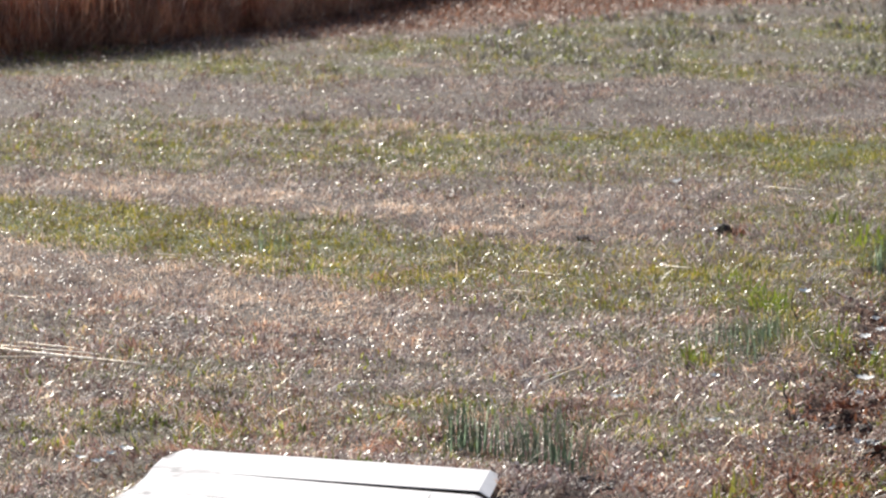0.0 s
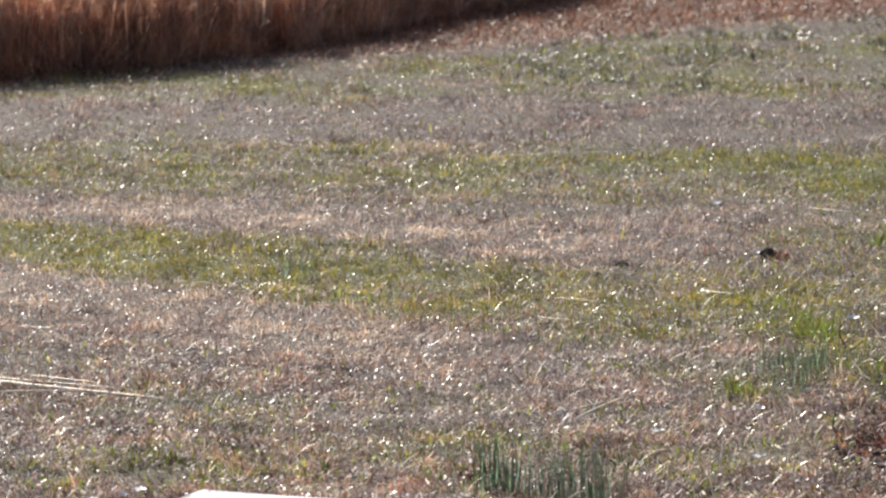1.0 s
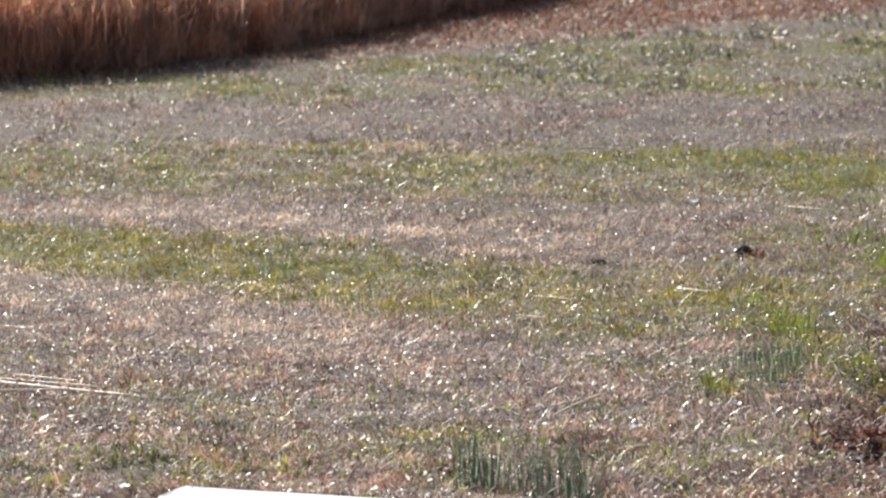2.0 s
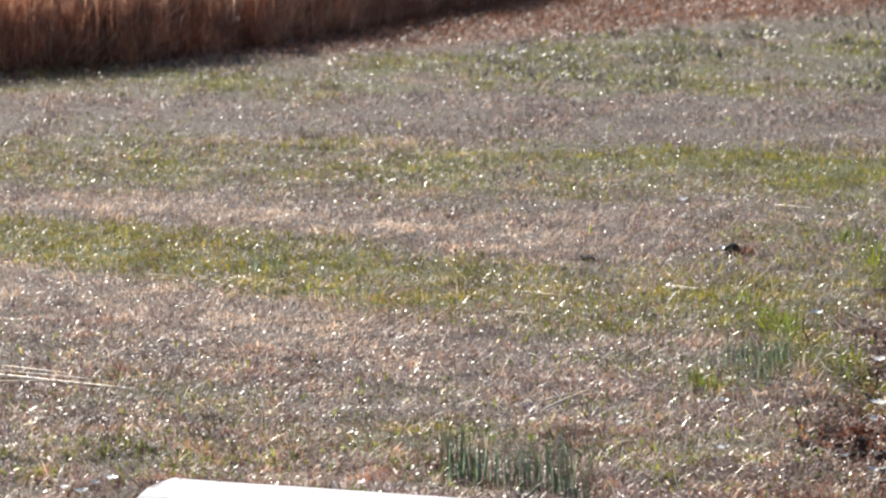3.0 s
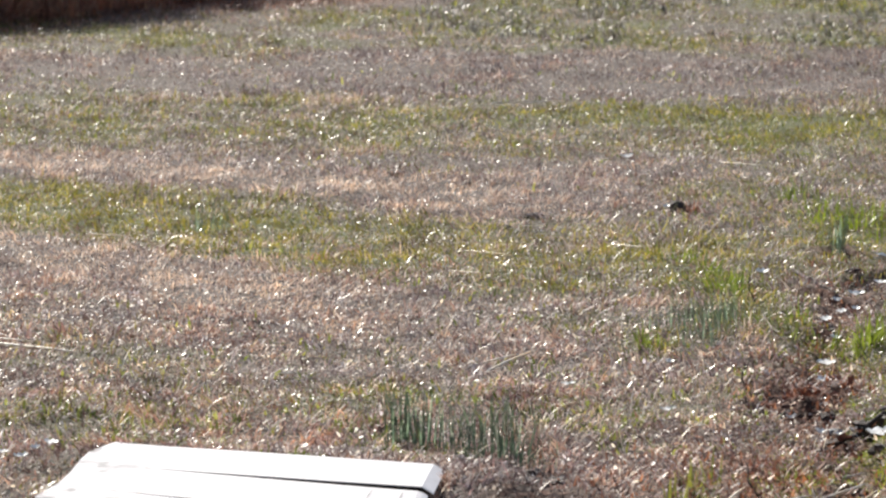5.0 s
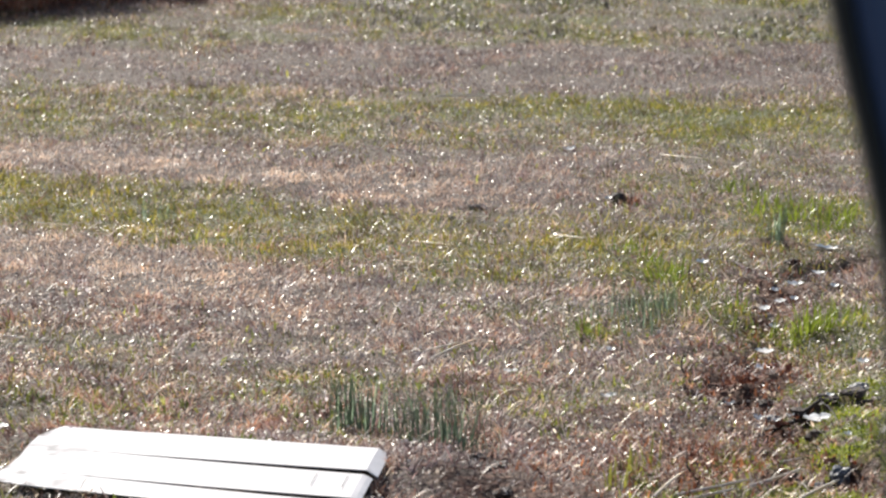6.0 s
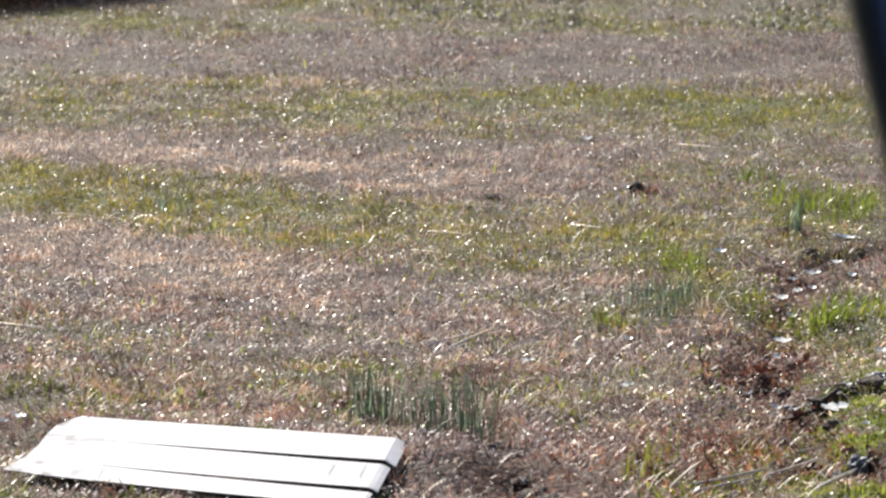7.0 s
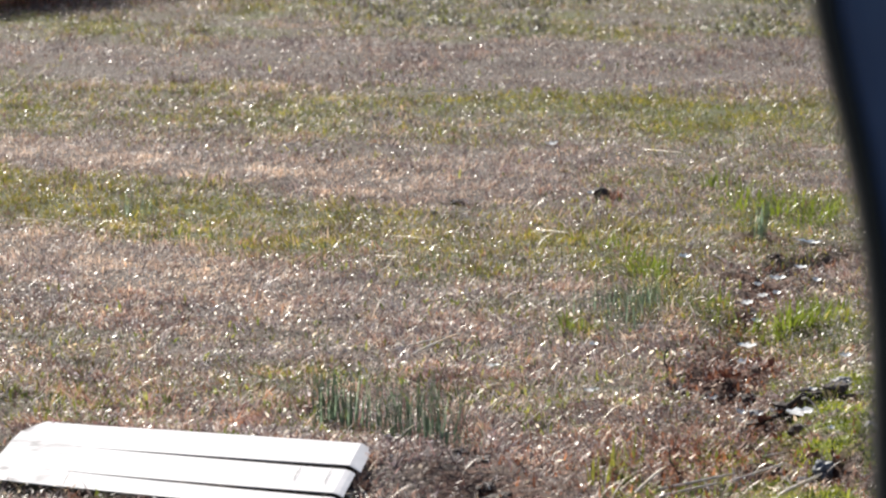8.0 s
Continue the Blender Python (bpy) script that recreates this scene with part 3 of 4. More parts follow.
# moss
x, y = scatter(9000, 12.6, 16.0, 0.09, 0.15, 0.1)
k = rng.random(len(x)) < moss(x, y)
x, y = x[k], y[k]
n = len(x)
stuff("moss", ribbons(x, y, height(x, y) - 0.003, 0.008 + 0.02 * rng.random(n) ** 2, np.abs(rng.normal(0, 0.7, n)), rng.random(n) * 6.283, 0.006 + 0.005 * rng.random(n), rng.normal(0, 0.5, n), 1),
      M_MOSS, "yellow-green moss on the bank of the washout", "moss")

# ---------------------------------------------------------------- tall dry grass along the field's edge
SHIFT = (-0.34, 0.74)     # from the edge of its shade back to its foot
foot = [(a + SHIFT[0], b + SHIFT[1]) for a, b in SHADE_EDGE[:-1]]
seg = [math.hypot(q[0] - p[0], q[1] - p[1]) for p, q in zip(foot, foot[1:])]
n = 12500
which = rng.choice(len(seg), n, p=np.array(seg) / sum(seg))
P, Q = np.array(foot)[which], np.array(foot)[which + 1]
s = rng.random(n)[:, None]
back = (1.9 * rng.random(n) ** 1.2 + 0.35 * (fbm(P[:, 0] + s[:, 0] * 5, P[:, 1], 0.5, 61) - 0.5))[:, None]
D = Q - P
N = np.stack([-D[:, 1], D[:, 0]], 1) / np.linalg.norm(D, axis=1)[:, None]
XY = P + s * D + N * back
x, y = XY[:, 0], XY[:, 1]
clump = 0.82 + 0.36 * fbm(x, y, 0.6, 63)
z = height(x, y) - 0.01
stems = ribbons(x, y, z, (1.0 + 0.22 * rng.random(n)) * clump, np.abs(rng.normal(0, 0.15, n)), rng.random(n) * 6.283, 0.004 + 0.004 * rng.random(n), rng.normal(0, 0.6, n), 3, 0.8)
leaves = []
for low, high, count, short, lean_ in ((0.0, 0.16, 9, 0.18, 0.55), (0.1, 0.35, 5, 0.25, 0.45), (0.28, 0.7, 4, 0.22, 0.35)):
    for _ in range(count):
        off = rng.normal(0, 0.07, (2, n))
        leaves.append(ribbons(x + off[0], y + off[1], z + (low + (high - low) * rng.random(n)) * clump, short + 0.25 * rng.random(n), np.abs(rng.normal(lean_, 0.4, n)),
                              rng.random(n) * 6.283, (0.004 + 0.006 * rng.random(n)) * (1.6 if low > 0.2 else 1.2), rng.normal(0, 0.6, n), 2 if low == 0.1 else 1, 1.0))
fx = np.concatenate([x, x]) + rng.normal(0, 0.1, 2 * n)
fy = np.concatenate([y, y]) + rng.normal(0, 0.1, 2 * n)
front = rng.random(2 * n) < 0.12
fx, fy = fx[front], fy[front]
m_ = len(fx)
stuff("seed_fluff", ribbons(fx, fy, 0.1 + 0.8 * rng.random(m_), 0.008 + 0.012 * rng.random(m_), rng.random(m_) * 2.5, rng.random(m_) * 6.283, 0.008 + 0.008 * rng.random(m_), rng.normal(0, 0.5, m_), 1), M_FLUFF,
      "pale seed fluff caught in the tall dry grass", "seed fluff")
stuff("tall_dry_grass", joined([stems] + leaves), M_TALL, "dense tall rust-orange dry grass at the field's edge", "tall grass")


# ---------------------------------------------------------------- white panel on the grass
def siding_panel():
    fl, fr, nr, nl = (np.array(p) for p in ((-0.907, 14.08, 0.085), (0.221, 13.59, 0.10), (0.101, 12.70, 0.04), (-1.088, 13.36, 0.034)))
    root = tagged(new("siding_panel"), "weathered white siding panel of three lapped boards lying on grass", "panel")
    root.location = (-0.42, 13.4, 0.03)
    o = np.array(root.location)
    cuts = (0.0, 0.38, 0.77, 1.0)
    us = np.concatenate([np.linspace(0, 0.93, 30), [0.95, 0.964, 0.968, 0.985, 1.0]])

    def at(u, v):
        p = (fl + (fr - fl) * u) * (1 - v) + (nl + (nr - nl) * u) * v
        p = p + np.array([0, 0, 0.005 * math.sin(3.0 * u + 2 * v) * (1 - u) - 0.022 * max(0.0, (u - 0.968) / 0.032)])
        if u < 0.2:
            p = p + np.array([(0.016 * math.sin(6.3 * (v - 0.45)) + 0.035 * max(0.0, 0.12 - v) / 0.12) * (1 - u / 0.2), 0, 0.004 * (1 - u / 0.2) ** 2])
        return p
    for n_, (v0, v1) in enumerate(zip(cuts, cuts[1:])):
        bm = bmesh.new()
        rows = []
        for u in us:
            gap = 0.03 * max(0, u - 0.35)
            lift = 0.010 * max(0, u - 0.32)
            k2 = min(1.0, max(0.0, u - 0.12) / 0.25)
            prof = [(v0, 0.0 if n_ == 0 else -0.0015 * k2), (v0 + 0.03, 0.0015 * k2), (0.5 * (v0 + v1), 0.003 * k2 + 0.5 * lift), (v1 - 0.03 - gap * (n_ < 2), 0.002 * k2 + lift), (v1 - (0.001 + 0.01 * k2) - gap * (n_ < 2), lift)]
            uu = u - 0.012 * n_ * max(0.0, u - 0.93) / 0.07
            rows.append([bm.verts.new(at(uu, v) + np.array([0, 0, h]) - o) for v, h in prof])
        for a, b in zip(rows, rows[1:]):
            for k_ in range(len(a) - 1):
                bm.faces.new((a[k_], a[k_ + 1], b[k_ + 1], b[k_]))
        bmesh.ops.recalc_face_normals(bm, faces=bm.faces)
        bmesh.ops.solidify(bm, geom=bm.faces[:], thickness=0.003)
        me = bpy.data.meshes.new("board")
        bm.to_mesh(me)
        bm.free()
        me.materials.append(M_WHITE)
        part("board", me, root)
    for u in (0.845, 0.93):
        pts = [at(u + 0.004 * math.sin(9 * v), v) + np.array([0, 0, 0.007 + 0.02 * (v - 0.4)]) - o for v in np.linspace(0.44, 0.66, 6)]
        part("crack_line", mesh_of("crack_line", *tube(pts, 0.0012, 0.0012, 4), M_CLOD, True), root, "thin dark hairline crack")


siding_panel()


# ---------------------------------------------------------------- plants and small things
def leaf_set(name, material, count, flat, width):
    """Single leaves one metre tall, from upright to drooping, to be scaled; width is a share of the height."""
    made = []
    for k_ in range(count):
        if flat:
            v, q = ribbons(np.zeros(1), np.zeros(1), np.zeros(1), np.ones(1), np.full(1, 0.15 + 0.8 * k_ / count), np.zeros(1), np.full(1, width), np.full(1, 0.3 * math.sin(k_ * 2.0)), 4, 1.0)
        else:
            s_ = np.linspace(0, 1, 6)
            v, q = tube(np.stack([(0.02 + 0.28 * k_ / count) * s_ ** 1.7, 0.03 * np.sin(s_ * 3 + k_), s_], 1), 0.5 * width, 0.22 * width, 5)
        made.append(mesh_of(name, v, q, material, not flat))
    return made


def sprout(root, meshes, n_, tall, spread, fan):
    """Single leaves under a plant, each an object with its own height and turn."""
    x0, y0, z0 = root.location
    for _ in range(n_):
        a, r = rng.random() * 6.283, spread * math.sqrt(rng.random())
        bx, by = r * math.cos(a), r * math.sin(a)
        h = tall * (0.5 + 0.6 * rng.random())
        ob = new("leaf", meshes[int(rng.integers(len(meshes)))])
        ob.parent = root
        ob.location = (bx, by, float(height(x0 + bx, y0 + by)) - z0 - 0.004)
        ob.rotation_euler = (0, 0, a + rng.normal(0, fan))
        ob.scale = (h, h, h)


ONION_LEAVES = leaf_set("onion_leaf", M_ONION, 7, False, 0.019) + leaf_set("onion_leaf", M_ONION, 5, True, 0.026)[:2]
RUSSET_LEAVES = leaf_set("russet_leaf", M_RUSSET, 8, True, 0.05)
LUSH_LEAVES = leaf_set("lush_leaf", M_LUSH, 8, True, 0.065)
DULL_LEAVES = leaf_set("dull_leaf", M_GREEN, 8, True, 0.06)


def onion_clump(x0, y0, n_, tall, spread, label):
    root = new("wild_onion_clump")
    root.location = (x0, y0, float(height(x0, y0)))
    sprout(root, ONION_LEAVES, n_, tall, spread, 2.0)
    return tagged(root, label, "plant", "wild onion clumps")


for x0, y0, n_, t_, s_ in ((0.07, 14.46, 40, 0.235, 0.05), (0.14, 14.40, 40, 0.225, 0.055), (0.195, 14.36, 12, 0.19, 0.04), (0.27, 14.24, 18, 0.20, 0.05), (0.34, 14.17, 36, 0.23, 0.055), (0.42, 14.08, 34, 0.24, 0.055), (0.50, 14.0, 28, 0.20, 0.055),
                           (0.555, 13.92, 10, 0.15, 0.05)):
    onion_clump(x0, y0, n_, t_, s_, "clump of upright blue-green wild onion leaves by the panel")
for x0, y0, n_, t_, s_ in ((-0.80, 20.2, 40, 0.15, 0.10), (0.54, 18.45, 24, 0.12, 0.07), (1.19, 17.05, 34, 0.15, 0.10), (1.34, 16.85, 38, 0.16, 0.10), (1.27, 16.66, 28, 0.13, 0.08), (1.43, 17.2, 36, 0.15, 0.09), (1.28, 17.3, 30, 0.14, 0.09), (1.36, 17.05, 34, 0.15, 0.10), (2.12, 19.32, 40, 0.19, 0.045), (1.64, 24.3, 20, 0.07, 0.12)):
    onion_clump(x0, y0, n_, t_, s_, "low blue-green wild onion clump in the mown grass")


def grass_tuft(x0, y0, n_, tall, spread, leaves_, label):
    root = new("grass_tuft")
    root.location = (x0, y0, float(height(x0, y0)))
    sprout(root, leaves_, n_, tall, spread, 0.8)
    return tagged(root, label, "plant", "grass tufts")


for x0, y0, n_, t_, s_ in ((1.47, 17.98, 26, 0.12, 0.06), (1.51, 17.80, 28, 0.13, 0.06), (1.69, 17.68, 16, 0.08, 0.06), (1.74, 17.20, 22, 0.10, 0.06), (1.67, 16.83, 18, 0.08, 0.06), (1.81, 16.73, 26, 0.11, 0.07),
                           (1.90, 16.46, 34, 0.13, 0.07), (1.97, 16.51, 30, 0.14, 0.07), (2.05, 16.60, 34, 0.13, 0.08), (2.16, 16.96, 28, 0.12, 0.08), (1.09, 16.58, 26, 0.08, 0.06), (2.16, 20.45, 26, 0.13, 0.09),
                           (2.30, 20.22, 26, 0.12, 0.09), (2.42, 19.82, 26, 0.12, 0.1), (2.55, 20.3, 22, 0.12, 0.1)):
    grass_tuft(x0, y0, n_, t_, s_, LUSH_LEAVES, "bright green grass tuft beside the washout")
for x0, y0, n_, t_, s_ in ((1.01, 13.55, 16, 0.15, 0.04), (1.09, 13.65, 12, 0.14, 0.03), (0.94, 13.35, 12, 0.11, 0.05), (-0.73, 14.86, 7, 0.10, 0.015), (-0.38, 14.75, 8, 0.09, 0.03), (-1.3, 14.9, 8, 0.08, 0.03), (-1.22, 14.3, 9, 0.07, 0.04), (1.5, 14.6, 10, 0.06, 0.04)):
    grass_tuft(x0, y0, n_, t_, s_, DULL_LEAVES if n_ > 7 else LUSH_LEAVES, "small green grass tuft in dead thatch")


for x0, y0, n_, t_, s_ in ((2.10, 21.3, 22, 0.11, 0.07), (2.17, 21.5, 24, 0.12, 0.08), (2.20, 20.85, 24, 0.11, 0.08), (2.34, 20.6, 22, 0.12, 0.08), (2.45, 20.45, 24, 0.12, 0.09), (2.50, 19.95, 24, 0.13, 0.09), (1.45, 18.45, 22, 0.11, 0.06), (1.38, 18.9, 20, 0.10, 0.07),
                           (1.30, 19.15, 16, 0.09, 0.07), (1.55, 18.1, 24, 0.12, 0.06), (1.05, 16.62, 22, 0.11, 0.05)):
    grass_tuft(x0, y0, n_, t_, s_, LUSH_LEAVES, "bright green grass tuft beside the washout")
for x0, y0, n_, t_, s_ in ((1.555, 20.84, 16, 0.10, 0.035), (1.60, 20.80, 12, 0.09, 0.04), (1.50, 18.75, 9, 0.09, 0.05), (1.86, 19.9, 9, 0.08, 0.05), (1.96, 18.9, 9, 0.08, 0.05)):
    grass_tuft(x0, y0, n_, t_, s_, RUSSET_LEAVES, "withered russet weed tuft in the dead grass")


def stalk(x0, y0, x1, y1, r, rise, label):
    s_ = np.linspace(0, 1, 9)
    bow = 0.04 * (rng.random() - 0.5) * math.hypot(x1 - x0, y1 - y0)
    pts = np.stack([x0 + (x1 - x0) * s_ + bow * np.sin(3.14 * s_), y0 + (y1 - y0) * s_, np.zeros(9)], 1)
    pts[:, 2] = height(pts[:, 0], pts[:, 1]).max() + 0.017 + rise * s_
    o = pts[0].copy()
    ob = new("dry_stalk", mesh_of("dry_stalk", *tube(pts - o, r, r * 0.6), M_STALK, True))
    ob.location = o
    return tagged(ob, label, "stalk", "dry stalks")


for x0, y0, x1, y1 in ((0.32, 18.71, 0.46, 18.58), (0.68, 20.30, 0.82, 20.25), (1.08, 19.49, 1.23, 19.33), (-0.38, 15.92, -0.21, 15.90), (1.87, 22.87, 2.07, 22.66), (0.70, 26.05, 1.17, 26.12),
                       (-1.39, 20.06, -1.20, 19.96), (2.25, 19.04, 2.40, 19.08), (2.02, 38.42, 2.40, 38.72), (1.86, 19.88, 2.00, 19.84), (-1.18, 19.63, -0.99, 19.59), (-1.96, 18.48, -1.80, 18.36), (0.41, 19.40, 0.61, 19.22)):
    stalk(x0, y0, x1, y1, 0.0016 + 0.00014 * y0, 0.006, "pale dry straw lying on the grass")
stalk(-1.95, 16.88, -1.17, 16.32, 0.010, 0.01, "thick bleached reed stalk lying on the grass")
for x0, y0, x1, y1 in ((1.05, 13.11, 1.18, 13.41), (1.12, 13.16, 1.39, 13.27), (1.36, 13.25, 1.57, 13.41), (1.50, 12.95, 1.65, 13.11), (1.10, 13.05, 1.33, 13.14)):
    stalk(x0, y0, x1, y1, 0.0062, 0.035, "thick bleached dry stalk fallen across the grass")
for x0, y0, x1, y1 in ((-1.76, 17.03, -1.46, 16.70), (-1.95, 17.0, -1.35, 16.55), (-1.85, 16.6, -1.5, 16.5), (0.34, 16.10, 0.55, 16.31), (0.41, 15.97, 0.62, 16.40), (1.45, 13.59, 1.59, 13.64), (0.63, 15.24, 0.73, 15.20)):
    stalk(x0, y0, x1, y1, 0.0055, 0.02, "long bleached dry stalk fallen across the grass")


def lump(name, x0, y0, sx, sy, sz, material, label, category, group, sink=0.3, seed=0):
    """A worn irregular lump."""
    bm = bmesh.new()
    bmesh.ops.create_icosphere(bm, subdivisions=3, radius=1)
    for v in bm.verts:
        k_ = 1 + 0.45 * noise.noise(v.co * 1.4 + Vector((seed * 3.1, x0, y0))) + 0.2 * noise.noise(v.co * 4 + Vector((seed, y0, x0)))
        v.co = Vector((v.co.x * sx, v.co.y * sy, v.co.z * sz)) * k_
    me = bpy.data.meshes.new(name)
    bm.to_mesh(me)
    bm.free()
    me.materials.append(material)
    ob = new(name, me)
    ob.location, ob.rotation_euler = (x0, y0, float(height(x0, y0)) + sz * (1 - 2 * sink)), (0, 0, seed * 1.7)
    return tagged(ob, label, category, group)


# low clods around (0.57, 13.4) are added as dark patches to deepen the pits
for k_, (x0, y0, sx, sy, sz) in enumerate(((0.10, 22.38, 0.042, 0.06, 0.02), (0.77, 20.72, 0.026, 0.045, 0.018), (0.63, 20.32, 0.022, 0.035, 0.014), (1.47, 22.05, 0.022, 0.035, 0.012), (0.48, 22.0, 0.02, 0.03, 0.015),
                                           (1.49, 20.86, 0.044, 0.05, 0.042), (0.52, 13.85, 0.025, 0.04, 0.015), (0.59, 13.35, 0.025, 0.04, 0.015), (0.50, 13.74, 0.045, 0.06, 0.022), (0.57, 13.70, 0.04, 0.05, 0.02), (0.62, 13.24, 0.045, 0.06, 0.024), (0.55, 13.18, 0.045, 0.05, 0.022), (0.66, 13.12, 0.04, 0.05, 0.02), (1.70, 15.55, 0.03, 0.05, 0.025), (1.50, 15.2, 0.025, 0.04, 0.02), (1.62, 15.05, 0.03, 0.04, 0.02), (1.61, 14.60, 0.035, 0.05, 0.014), (1.70, 14.59, 0.04, 0.04, 0.016), (1.79, 14.64, 0.035, 0.05, 0.014), (1.89, 14.70, 0.04, 0.05, 0.016), (2.00, 14.77, 0.04, 0.04, 0.014), (1.72, 14.2, 0.03, 0.05, 0.025), (1.58, 13.9, 0.03, 0.04, 0.02), (1.84, 17.25, 0.03, 0.05, 0.025), (1.88, 17.5, 0.03, 0.04, 0.02), (2.12, 18.7, 0.022, 0.035, 0.014))):
    lump("soil_clod", x0, y0, sx, sy, sz, M_CLOD, "dark clod of soil in the grass", "soil clod", "soil clods", 0.25, k_)
for k_, (x0, y0, sx, sy, sz) in enumerate(((1.72, 13.64, 0.035, 0.04, 0.035), (1.64, 13.60, 0.03, 0.035, 0.02), (1.61, 14.72, 0.03, 0.03, 0.015), (1.95, 14.93, 0.04, 0.04, 0.02), (1.93, 14.0, 0.035, 0.04, 0.02), (2.1, 14.5, 0.04, 0.04, 0.02))):
    lump("stone", x0, y0, sx, sy, sz, M_STONE, "dark grey stone half buried in the mossy bank", "stone", "stones", 0.3, k_ + 20)


def fallen_leaf(name, x0, y0, long, wide, turn, curl, tip, crumple, material, label, group):
    u = np.linspace(-1, 1, 9)
    v = np.linspace(-1, 1, 5)
    U, V = np.meshgrid(u, v, indexing="ij")
    seed = x0 * 37 + y0 * 11
    w = np.maximum(1 - U ** 2, 0.004) ** 0.8 * (0.75 + 0.35 * np.sin(U * 9 + seed))
    lx, ly = U * long / 2, V * w * wide / 2
    lz = curl * (U ** 2 + 0.7 * V ** 2 * w) + crumple * long * (0.09 * np.sin(U * 4 + V * 3 + seed) + 0.05 * np.sin(U * 9 - V * 5 + 2 * seed))
    c, d = math.cos(turn), math.sin(turn)
    top = np.stack([c * lx - d * ly, d * lx + c * ly, lz], -1).reshape(-1, 3)
    i, k2 = np.meshgrid(np.arange(8), np.arange(4), indexing="ij")
    b = (i * 5 + k2).ravel()
    q = np.stack([b, b + 5, b + 6, b + 1], 1)
    me = mesh_of(name, np.concatenate([top, top - [0, 0, 0.0015]]), np.concatenate([q, q[:, ::-1] + 45]), material, True)
    ob = new(name, me)
    ob.location, ob.rotation_euler = (x0, y0, float(height(x0, y0)) + (0.036 if material == M_PALE else 0.012) + 0.5 * wide * math.sin(tip)), (tip, 0, 0)
    return tagged(ob, label, "leaf", group)


# the leaf at (1.43, 20.78) is added for a white glint beside the clod
for k_, (x0, y0, a, b) in enumerate(((1.76, 16.43, 0.075, 0.07), (1.70, 15.90, 0.075, 0.07), (1.57, 14.80, 0.045, 0.05), (1.73, 14.40, 0.10, 0.09), (1.555, 14.72, 0.03, 0.03), (1.83, 16.74, 0.045, 0.05), (1.96, 17.72, 0.05, 0.05), (2.02, 17.70, 0.04, 0.05), (2.05, 17.94, 0.07, 0.06), (1.82, 17.02, 0.05, 0.06), (1.97, 17.98, 0.04, 0.05),
                                     (1.68, 18.32, 0.06, 0.06), (1.04, 14.99, 0.06, 0.04), (1.12, 16.05, 0.04, 0.04), (1.49, 15.09, 0.04, 0.04), (0.71, 15.62, 0.055, 0.035), (2.20, 17.77, 0.04, 0.05), (1.77, 13.86, 0.03, 0.04),
                                     (2.16, 18.02, 0.05, 0.05), (2.06, 15.72, 0.05, 0.05), (1.36, 22.94, 0.075, 0.06), (-1.1, 14.2, 0.05, 0.05), (-1.19, 14.02, 0.05, 0.04), (-1.15, 14.12, 0.035, 0.04), (-1.26, 14.16, 0.04, 0.035), (1.60, 14.56, 0.03, 0.03), (1.65, 14.53, 0.028, 0.03), (1.80, 14.60, 0.03, 0.03), (1.43, 20.78, 0.04, 0.04), (2.32, 19.05, 0.12, 0.05))):
    fallen_leaf("pale_leaf", x0, y0, 1.05 * a, 0.9 * b, 0.3 * math.sin(k_ * 2.3), 0.006 + 0.004 * ((k_ * 7) % 3), 0.24, 0.25, M_PALE, "bleached curled fallen leaf lying in the grass", "pale leaves")
for k_, (x0, y0) in enumerate(((1.51, 16.04), (1.54, 15.86), (1.60, 16.06), (1.54, 15.21), (1.58, 15.24), (1.73, 16.20), (1.78, 16.28), (1.73, 15.41), (1.80, 15.72), (1.61, 15.26), (1.67, 15.33), (1.61, 14.56), (1.63, 14.34), (1.68, 14.56), (1.63, 14.54), (1.69, 13.70),
                               (1.76, 13.66), (1.28, 13.70), (1.33, 13.55), (1.36, 13.75), (1.24, 13.85), (1.31, 13.9), (1.41, 13.6), (1.555, 20.86), (1.575, 20.84), (1.60, 20.9))):
    fallen_leaf("dead_leaf", x0, y0, 0.05 + 0.015 * math.sin(k_ * 1.7), 0.026 + 0.008 * math.cos(k_ * 2.9), k_ * 1.3, 0.006 + 0.005 * (k_ % 3), 0.2 + 0.5 * ((k_ * 5) % 4) / 4, 1.0, M_RUSSET,
                "curled russet-brown dead leaf caught in the washout", "dead leaves")
for k_ in range(26):
    u_, v_ = rng.random(), rng.normal(0, 0.06)
    x0, y0 = (1.47 + 0.12 * u_ + 0.5 * v_, 15.36 + 0.15 * u_ - v_) if k_ < 14 else (1.66 + 0.09 * u_ + 0.5 * v_, 15.62 + 0.3 * u_ - v_)
    fallen_leaf("dead_leaf", x0, y0, 0.05 + 0.035 * rng.random(), 0.03 + 0.02 * rng.random(), 6.283 * rng.random(), 0.006 + 0.01 * rng.random(), 0.3 + 0.9 * rng.random(), 1.0, M_RUSSET,
                "curled russet-brown dead leaf heaped in the washout", "dead leaves")


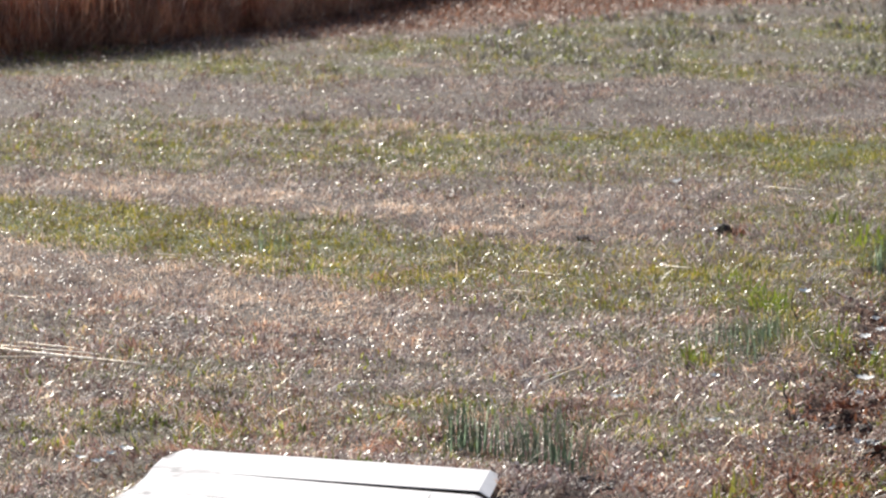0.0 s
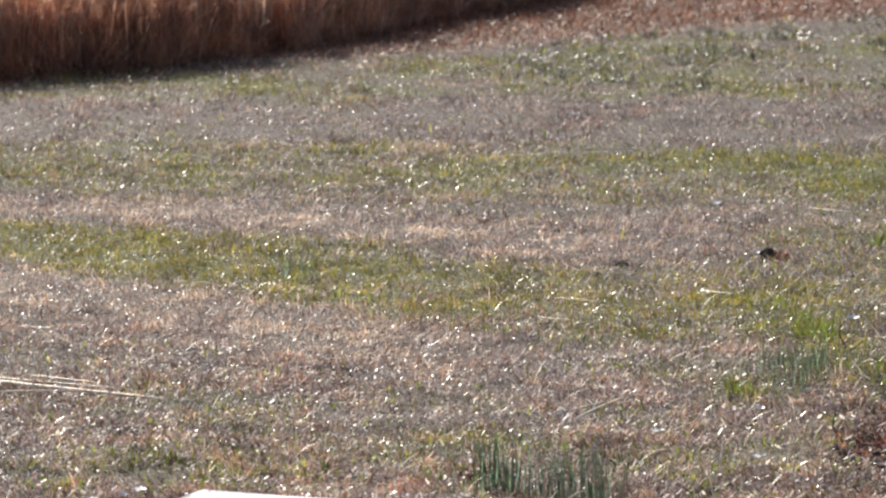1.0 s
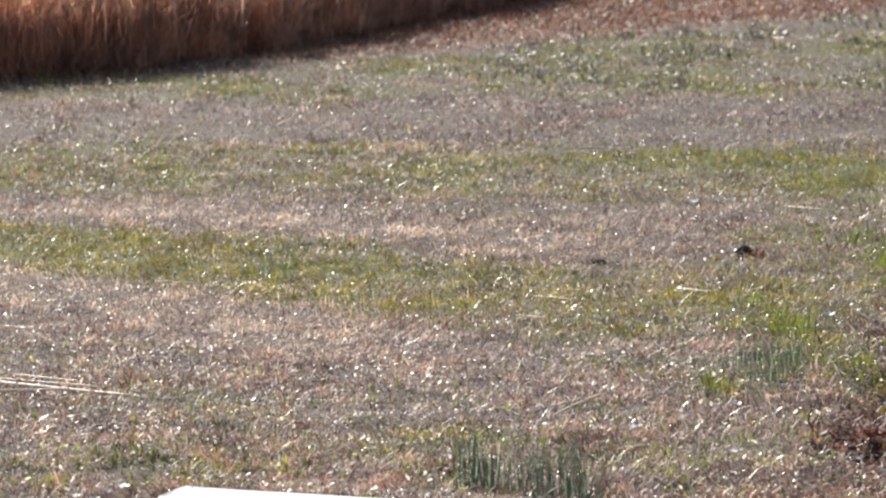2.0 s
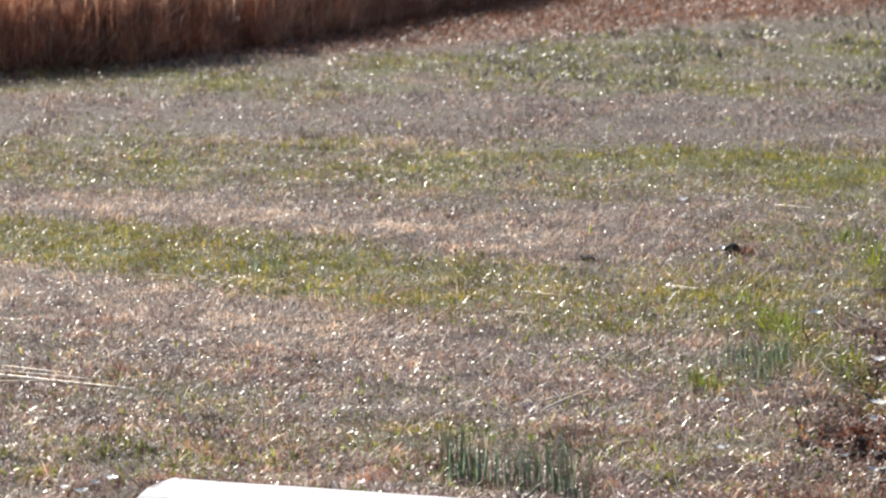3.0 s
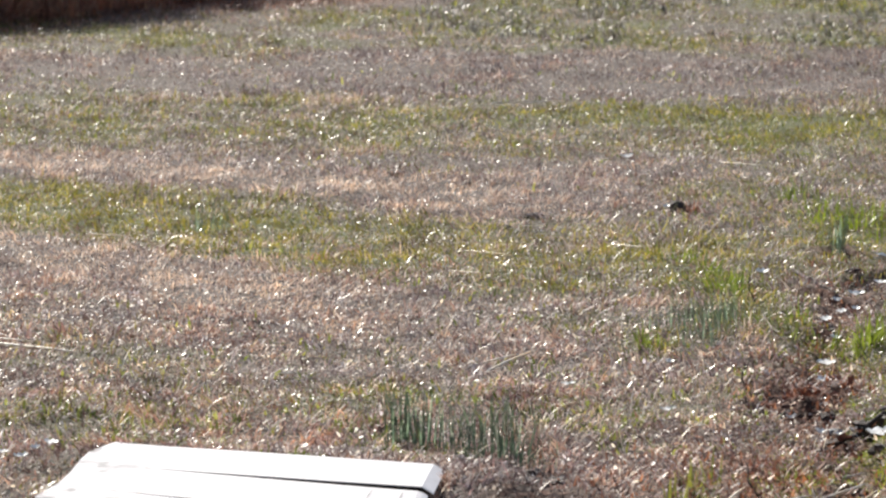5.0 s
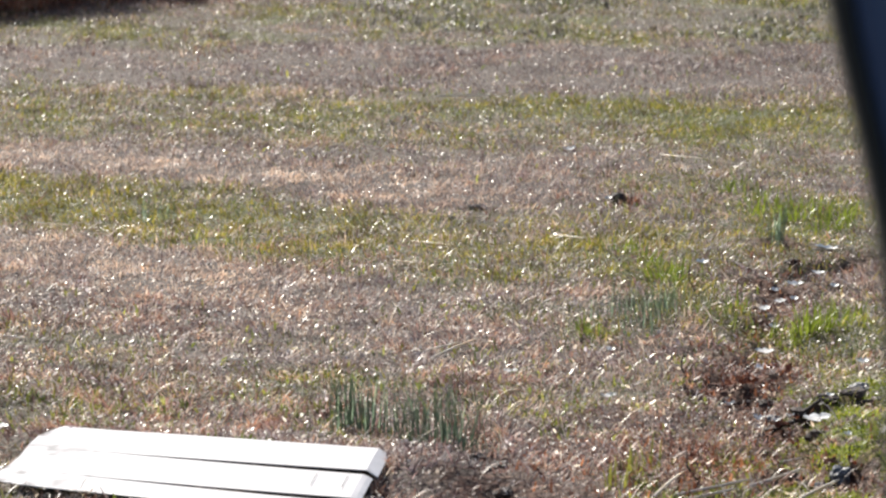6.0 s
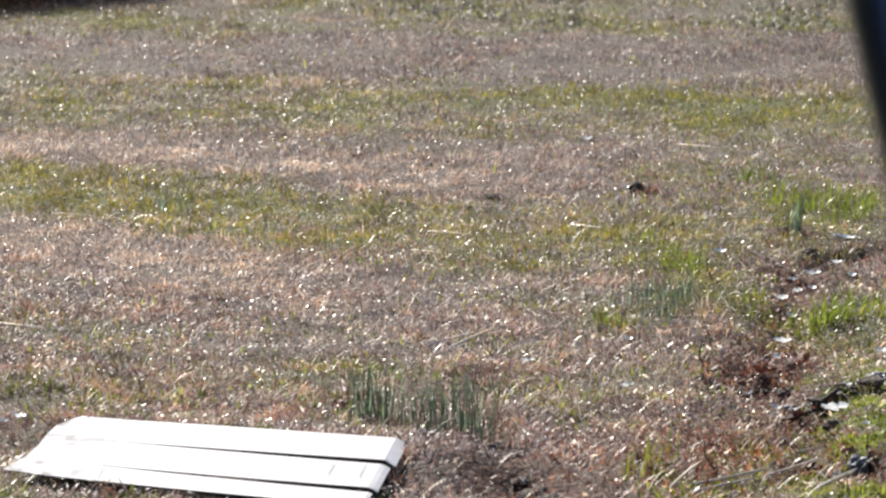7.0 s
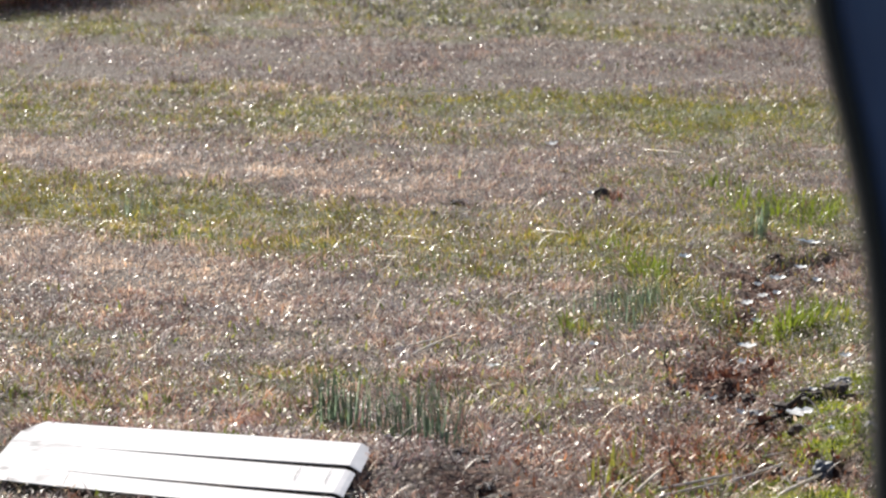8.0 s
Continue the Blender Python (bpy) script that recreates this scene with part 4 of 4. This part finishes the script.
def branch(points, r0, r1):
    """A rotten branch that lies on the ground."""
    s_ = np.linspace(0, 1, 14)
    px = np.interp(s_, np.linspace(0, 1, len(points)), [p[0] for p in points])
    py = np.interp(s_, np.linspace(0, 1, len(points)), [p[1] for p in points])
    px, py = px + 0.006 * np.sin(s_ * 17), py + 0.012 * np.sin(s_ * 13 + 1)
    pz = height(px, py) + r0 * 0.7 + 0.004 * np.sin(s_ * 11)
    pts = np.stack([px, py, pz], 1)
    o = pts[0].copy()
    v, q = tube(pts - o, r0, r1, 10)
    v = v + r0 * 0.5 * (np.stack([grain(v[:, 0] * 9, v[:, 1] * 9 + 30 * v[:, 2], 0.2, k_) for k_ in (3, 5, 8)], 1) - 0.5)
    ob = new("rotten_branch", mesh_of("rotten_branch", v, q, M_CLOD, True))
    ob.location = o
    return tagged(ob, "dark rotten branch half sunk beside the moss", "branch")


branch(((1.60, 14.56), (1.74, 14.57), (1.86, 14.63), (2.02, 14.74)), 0.010, 0.007)
branch(((1.85, 18.75), (1.92, 18.4), (1.98, 18.02)), 0.009, 0.005)


def twig(x0, y0, x1, y1, z1, r):
    s_ = np.linspace(0, 1, 7)
    z0 = float(height(x0, y0))
    pts = np.stack([(x1 - x0) * s_, (y1 - y0) * s_, -0.005 + (z1 + 0.005) * s_], 1) + 0.008 * np.stack([np.sin(s_ * 9), np.cos(s_ * 7), 0 * s_], 1)
    pieces = [tube(pts, r, r * 0.5)]
    for f in (0.45, 0.7):
        p = pts[int(f * 6)]
        pieces.append(tube(np.stack([p, p + [0.02, 0.01, 0.03], p + [0.035, 0.02, 0.075]]), r * 0.6, r * 0.3, 5))
    ob = new("twig", mesh_of("twig", *joined(pieces), M_CLOD, True))
    ob.location = (x0, y0, z0)
    return tagged(ob, "dark dead twig sticking out of the washout", "twig", "twigs")


twig(1.36, 15.5, 1.35, 15.5, 0.13, 0.005)
twig(1.58, 17.6, 1.55, 17.6, 0.15, 0.0035)
twig(1.22, 13.4, 1.18, 13.5, 0.12, 0.004)


# ---------------------------------------------------------------- dark blue post close to the camera
def blue_post():
    zs = np.array([0.0, 0.6, 1.2, 1.72, 1.936, 2.072, 2.12, 2.168, 2.216, 2.264, 2.311, 2.358, 2.40, 2.5, 2.7, 3.0])
    xs = np.array([0.491, 0.486, 0.481, 0.477, 0.473, 0.469, 0.465, 0.458, 0.448, 0.436, 0.424, 0.412, 0.406, 0.402, 0.401, 0.401])
    zf = np.linspace(0, 3.0, 120)
    xf = np.interp(zf, zs, xs)
    for _ in range(3):
        xf[1:-1] = (xf[:-2] + 2 * xf[1:-1] + xf[2:]) / 4
    root = tagged(new("blue_post"), "dark blue painted post with a black rubber edge, close by", "post")
    root.location = (0.52, 3.41, 0)

    def sweep(x0, x1, d, rnd):
        ring = []
        for cx, cy, a0 in ((x1 - rnd, d / 2 - rnd, 0), (x0 + rnd, d / 2 - rnd, 90), (x0 + rnd, -d / 2 + rnd, 180), (x1 - rnd, -d / 2 + rnd, 270)):
            for a_ in (0, 30, 60, 90):
                t_ = radians(a0 + a_)
                ring.append((cx + rnd * math.cos(t_), cy + rnd * math.sin(t_)))
        ring = np.array(ring)
        k_ = len(ring)
        v = np.concatenate([np.stack([ring[:, 0] + a - 0.52, ring[:, 1], np.full(k_, b)], 1) for a, b in zip(xf, zf)])
        i, j = np.meshgrid(np.arange(len(zf) - 1), np.arange(k_), indexing="ij")
        j2 = (j + 1) % k_
        return v, np.stack([i * k_ + j, i * k_ + j2, (i + 1) * k_ + j2, (i + 1) * k_ + j], -1).reshape(-1, 4)
    part("edge_seal", mesh_of("edge_seal", *sweep(0.0, 0.019, 0.05, 0.008), M_RUBBER, True), root, "black rubber edge seal")
    part("shaft", mesh_of("shaft", *sweep(0.0195, 0.15, 0.08, 0.02), M_NAVY, True), root)


blue_post()
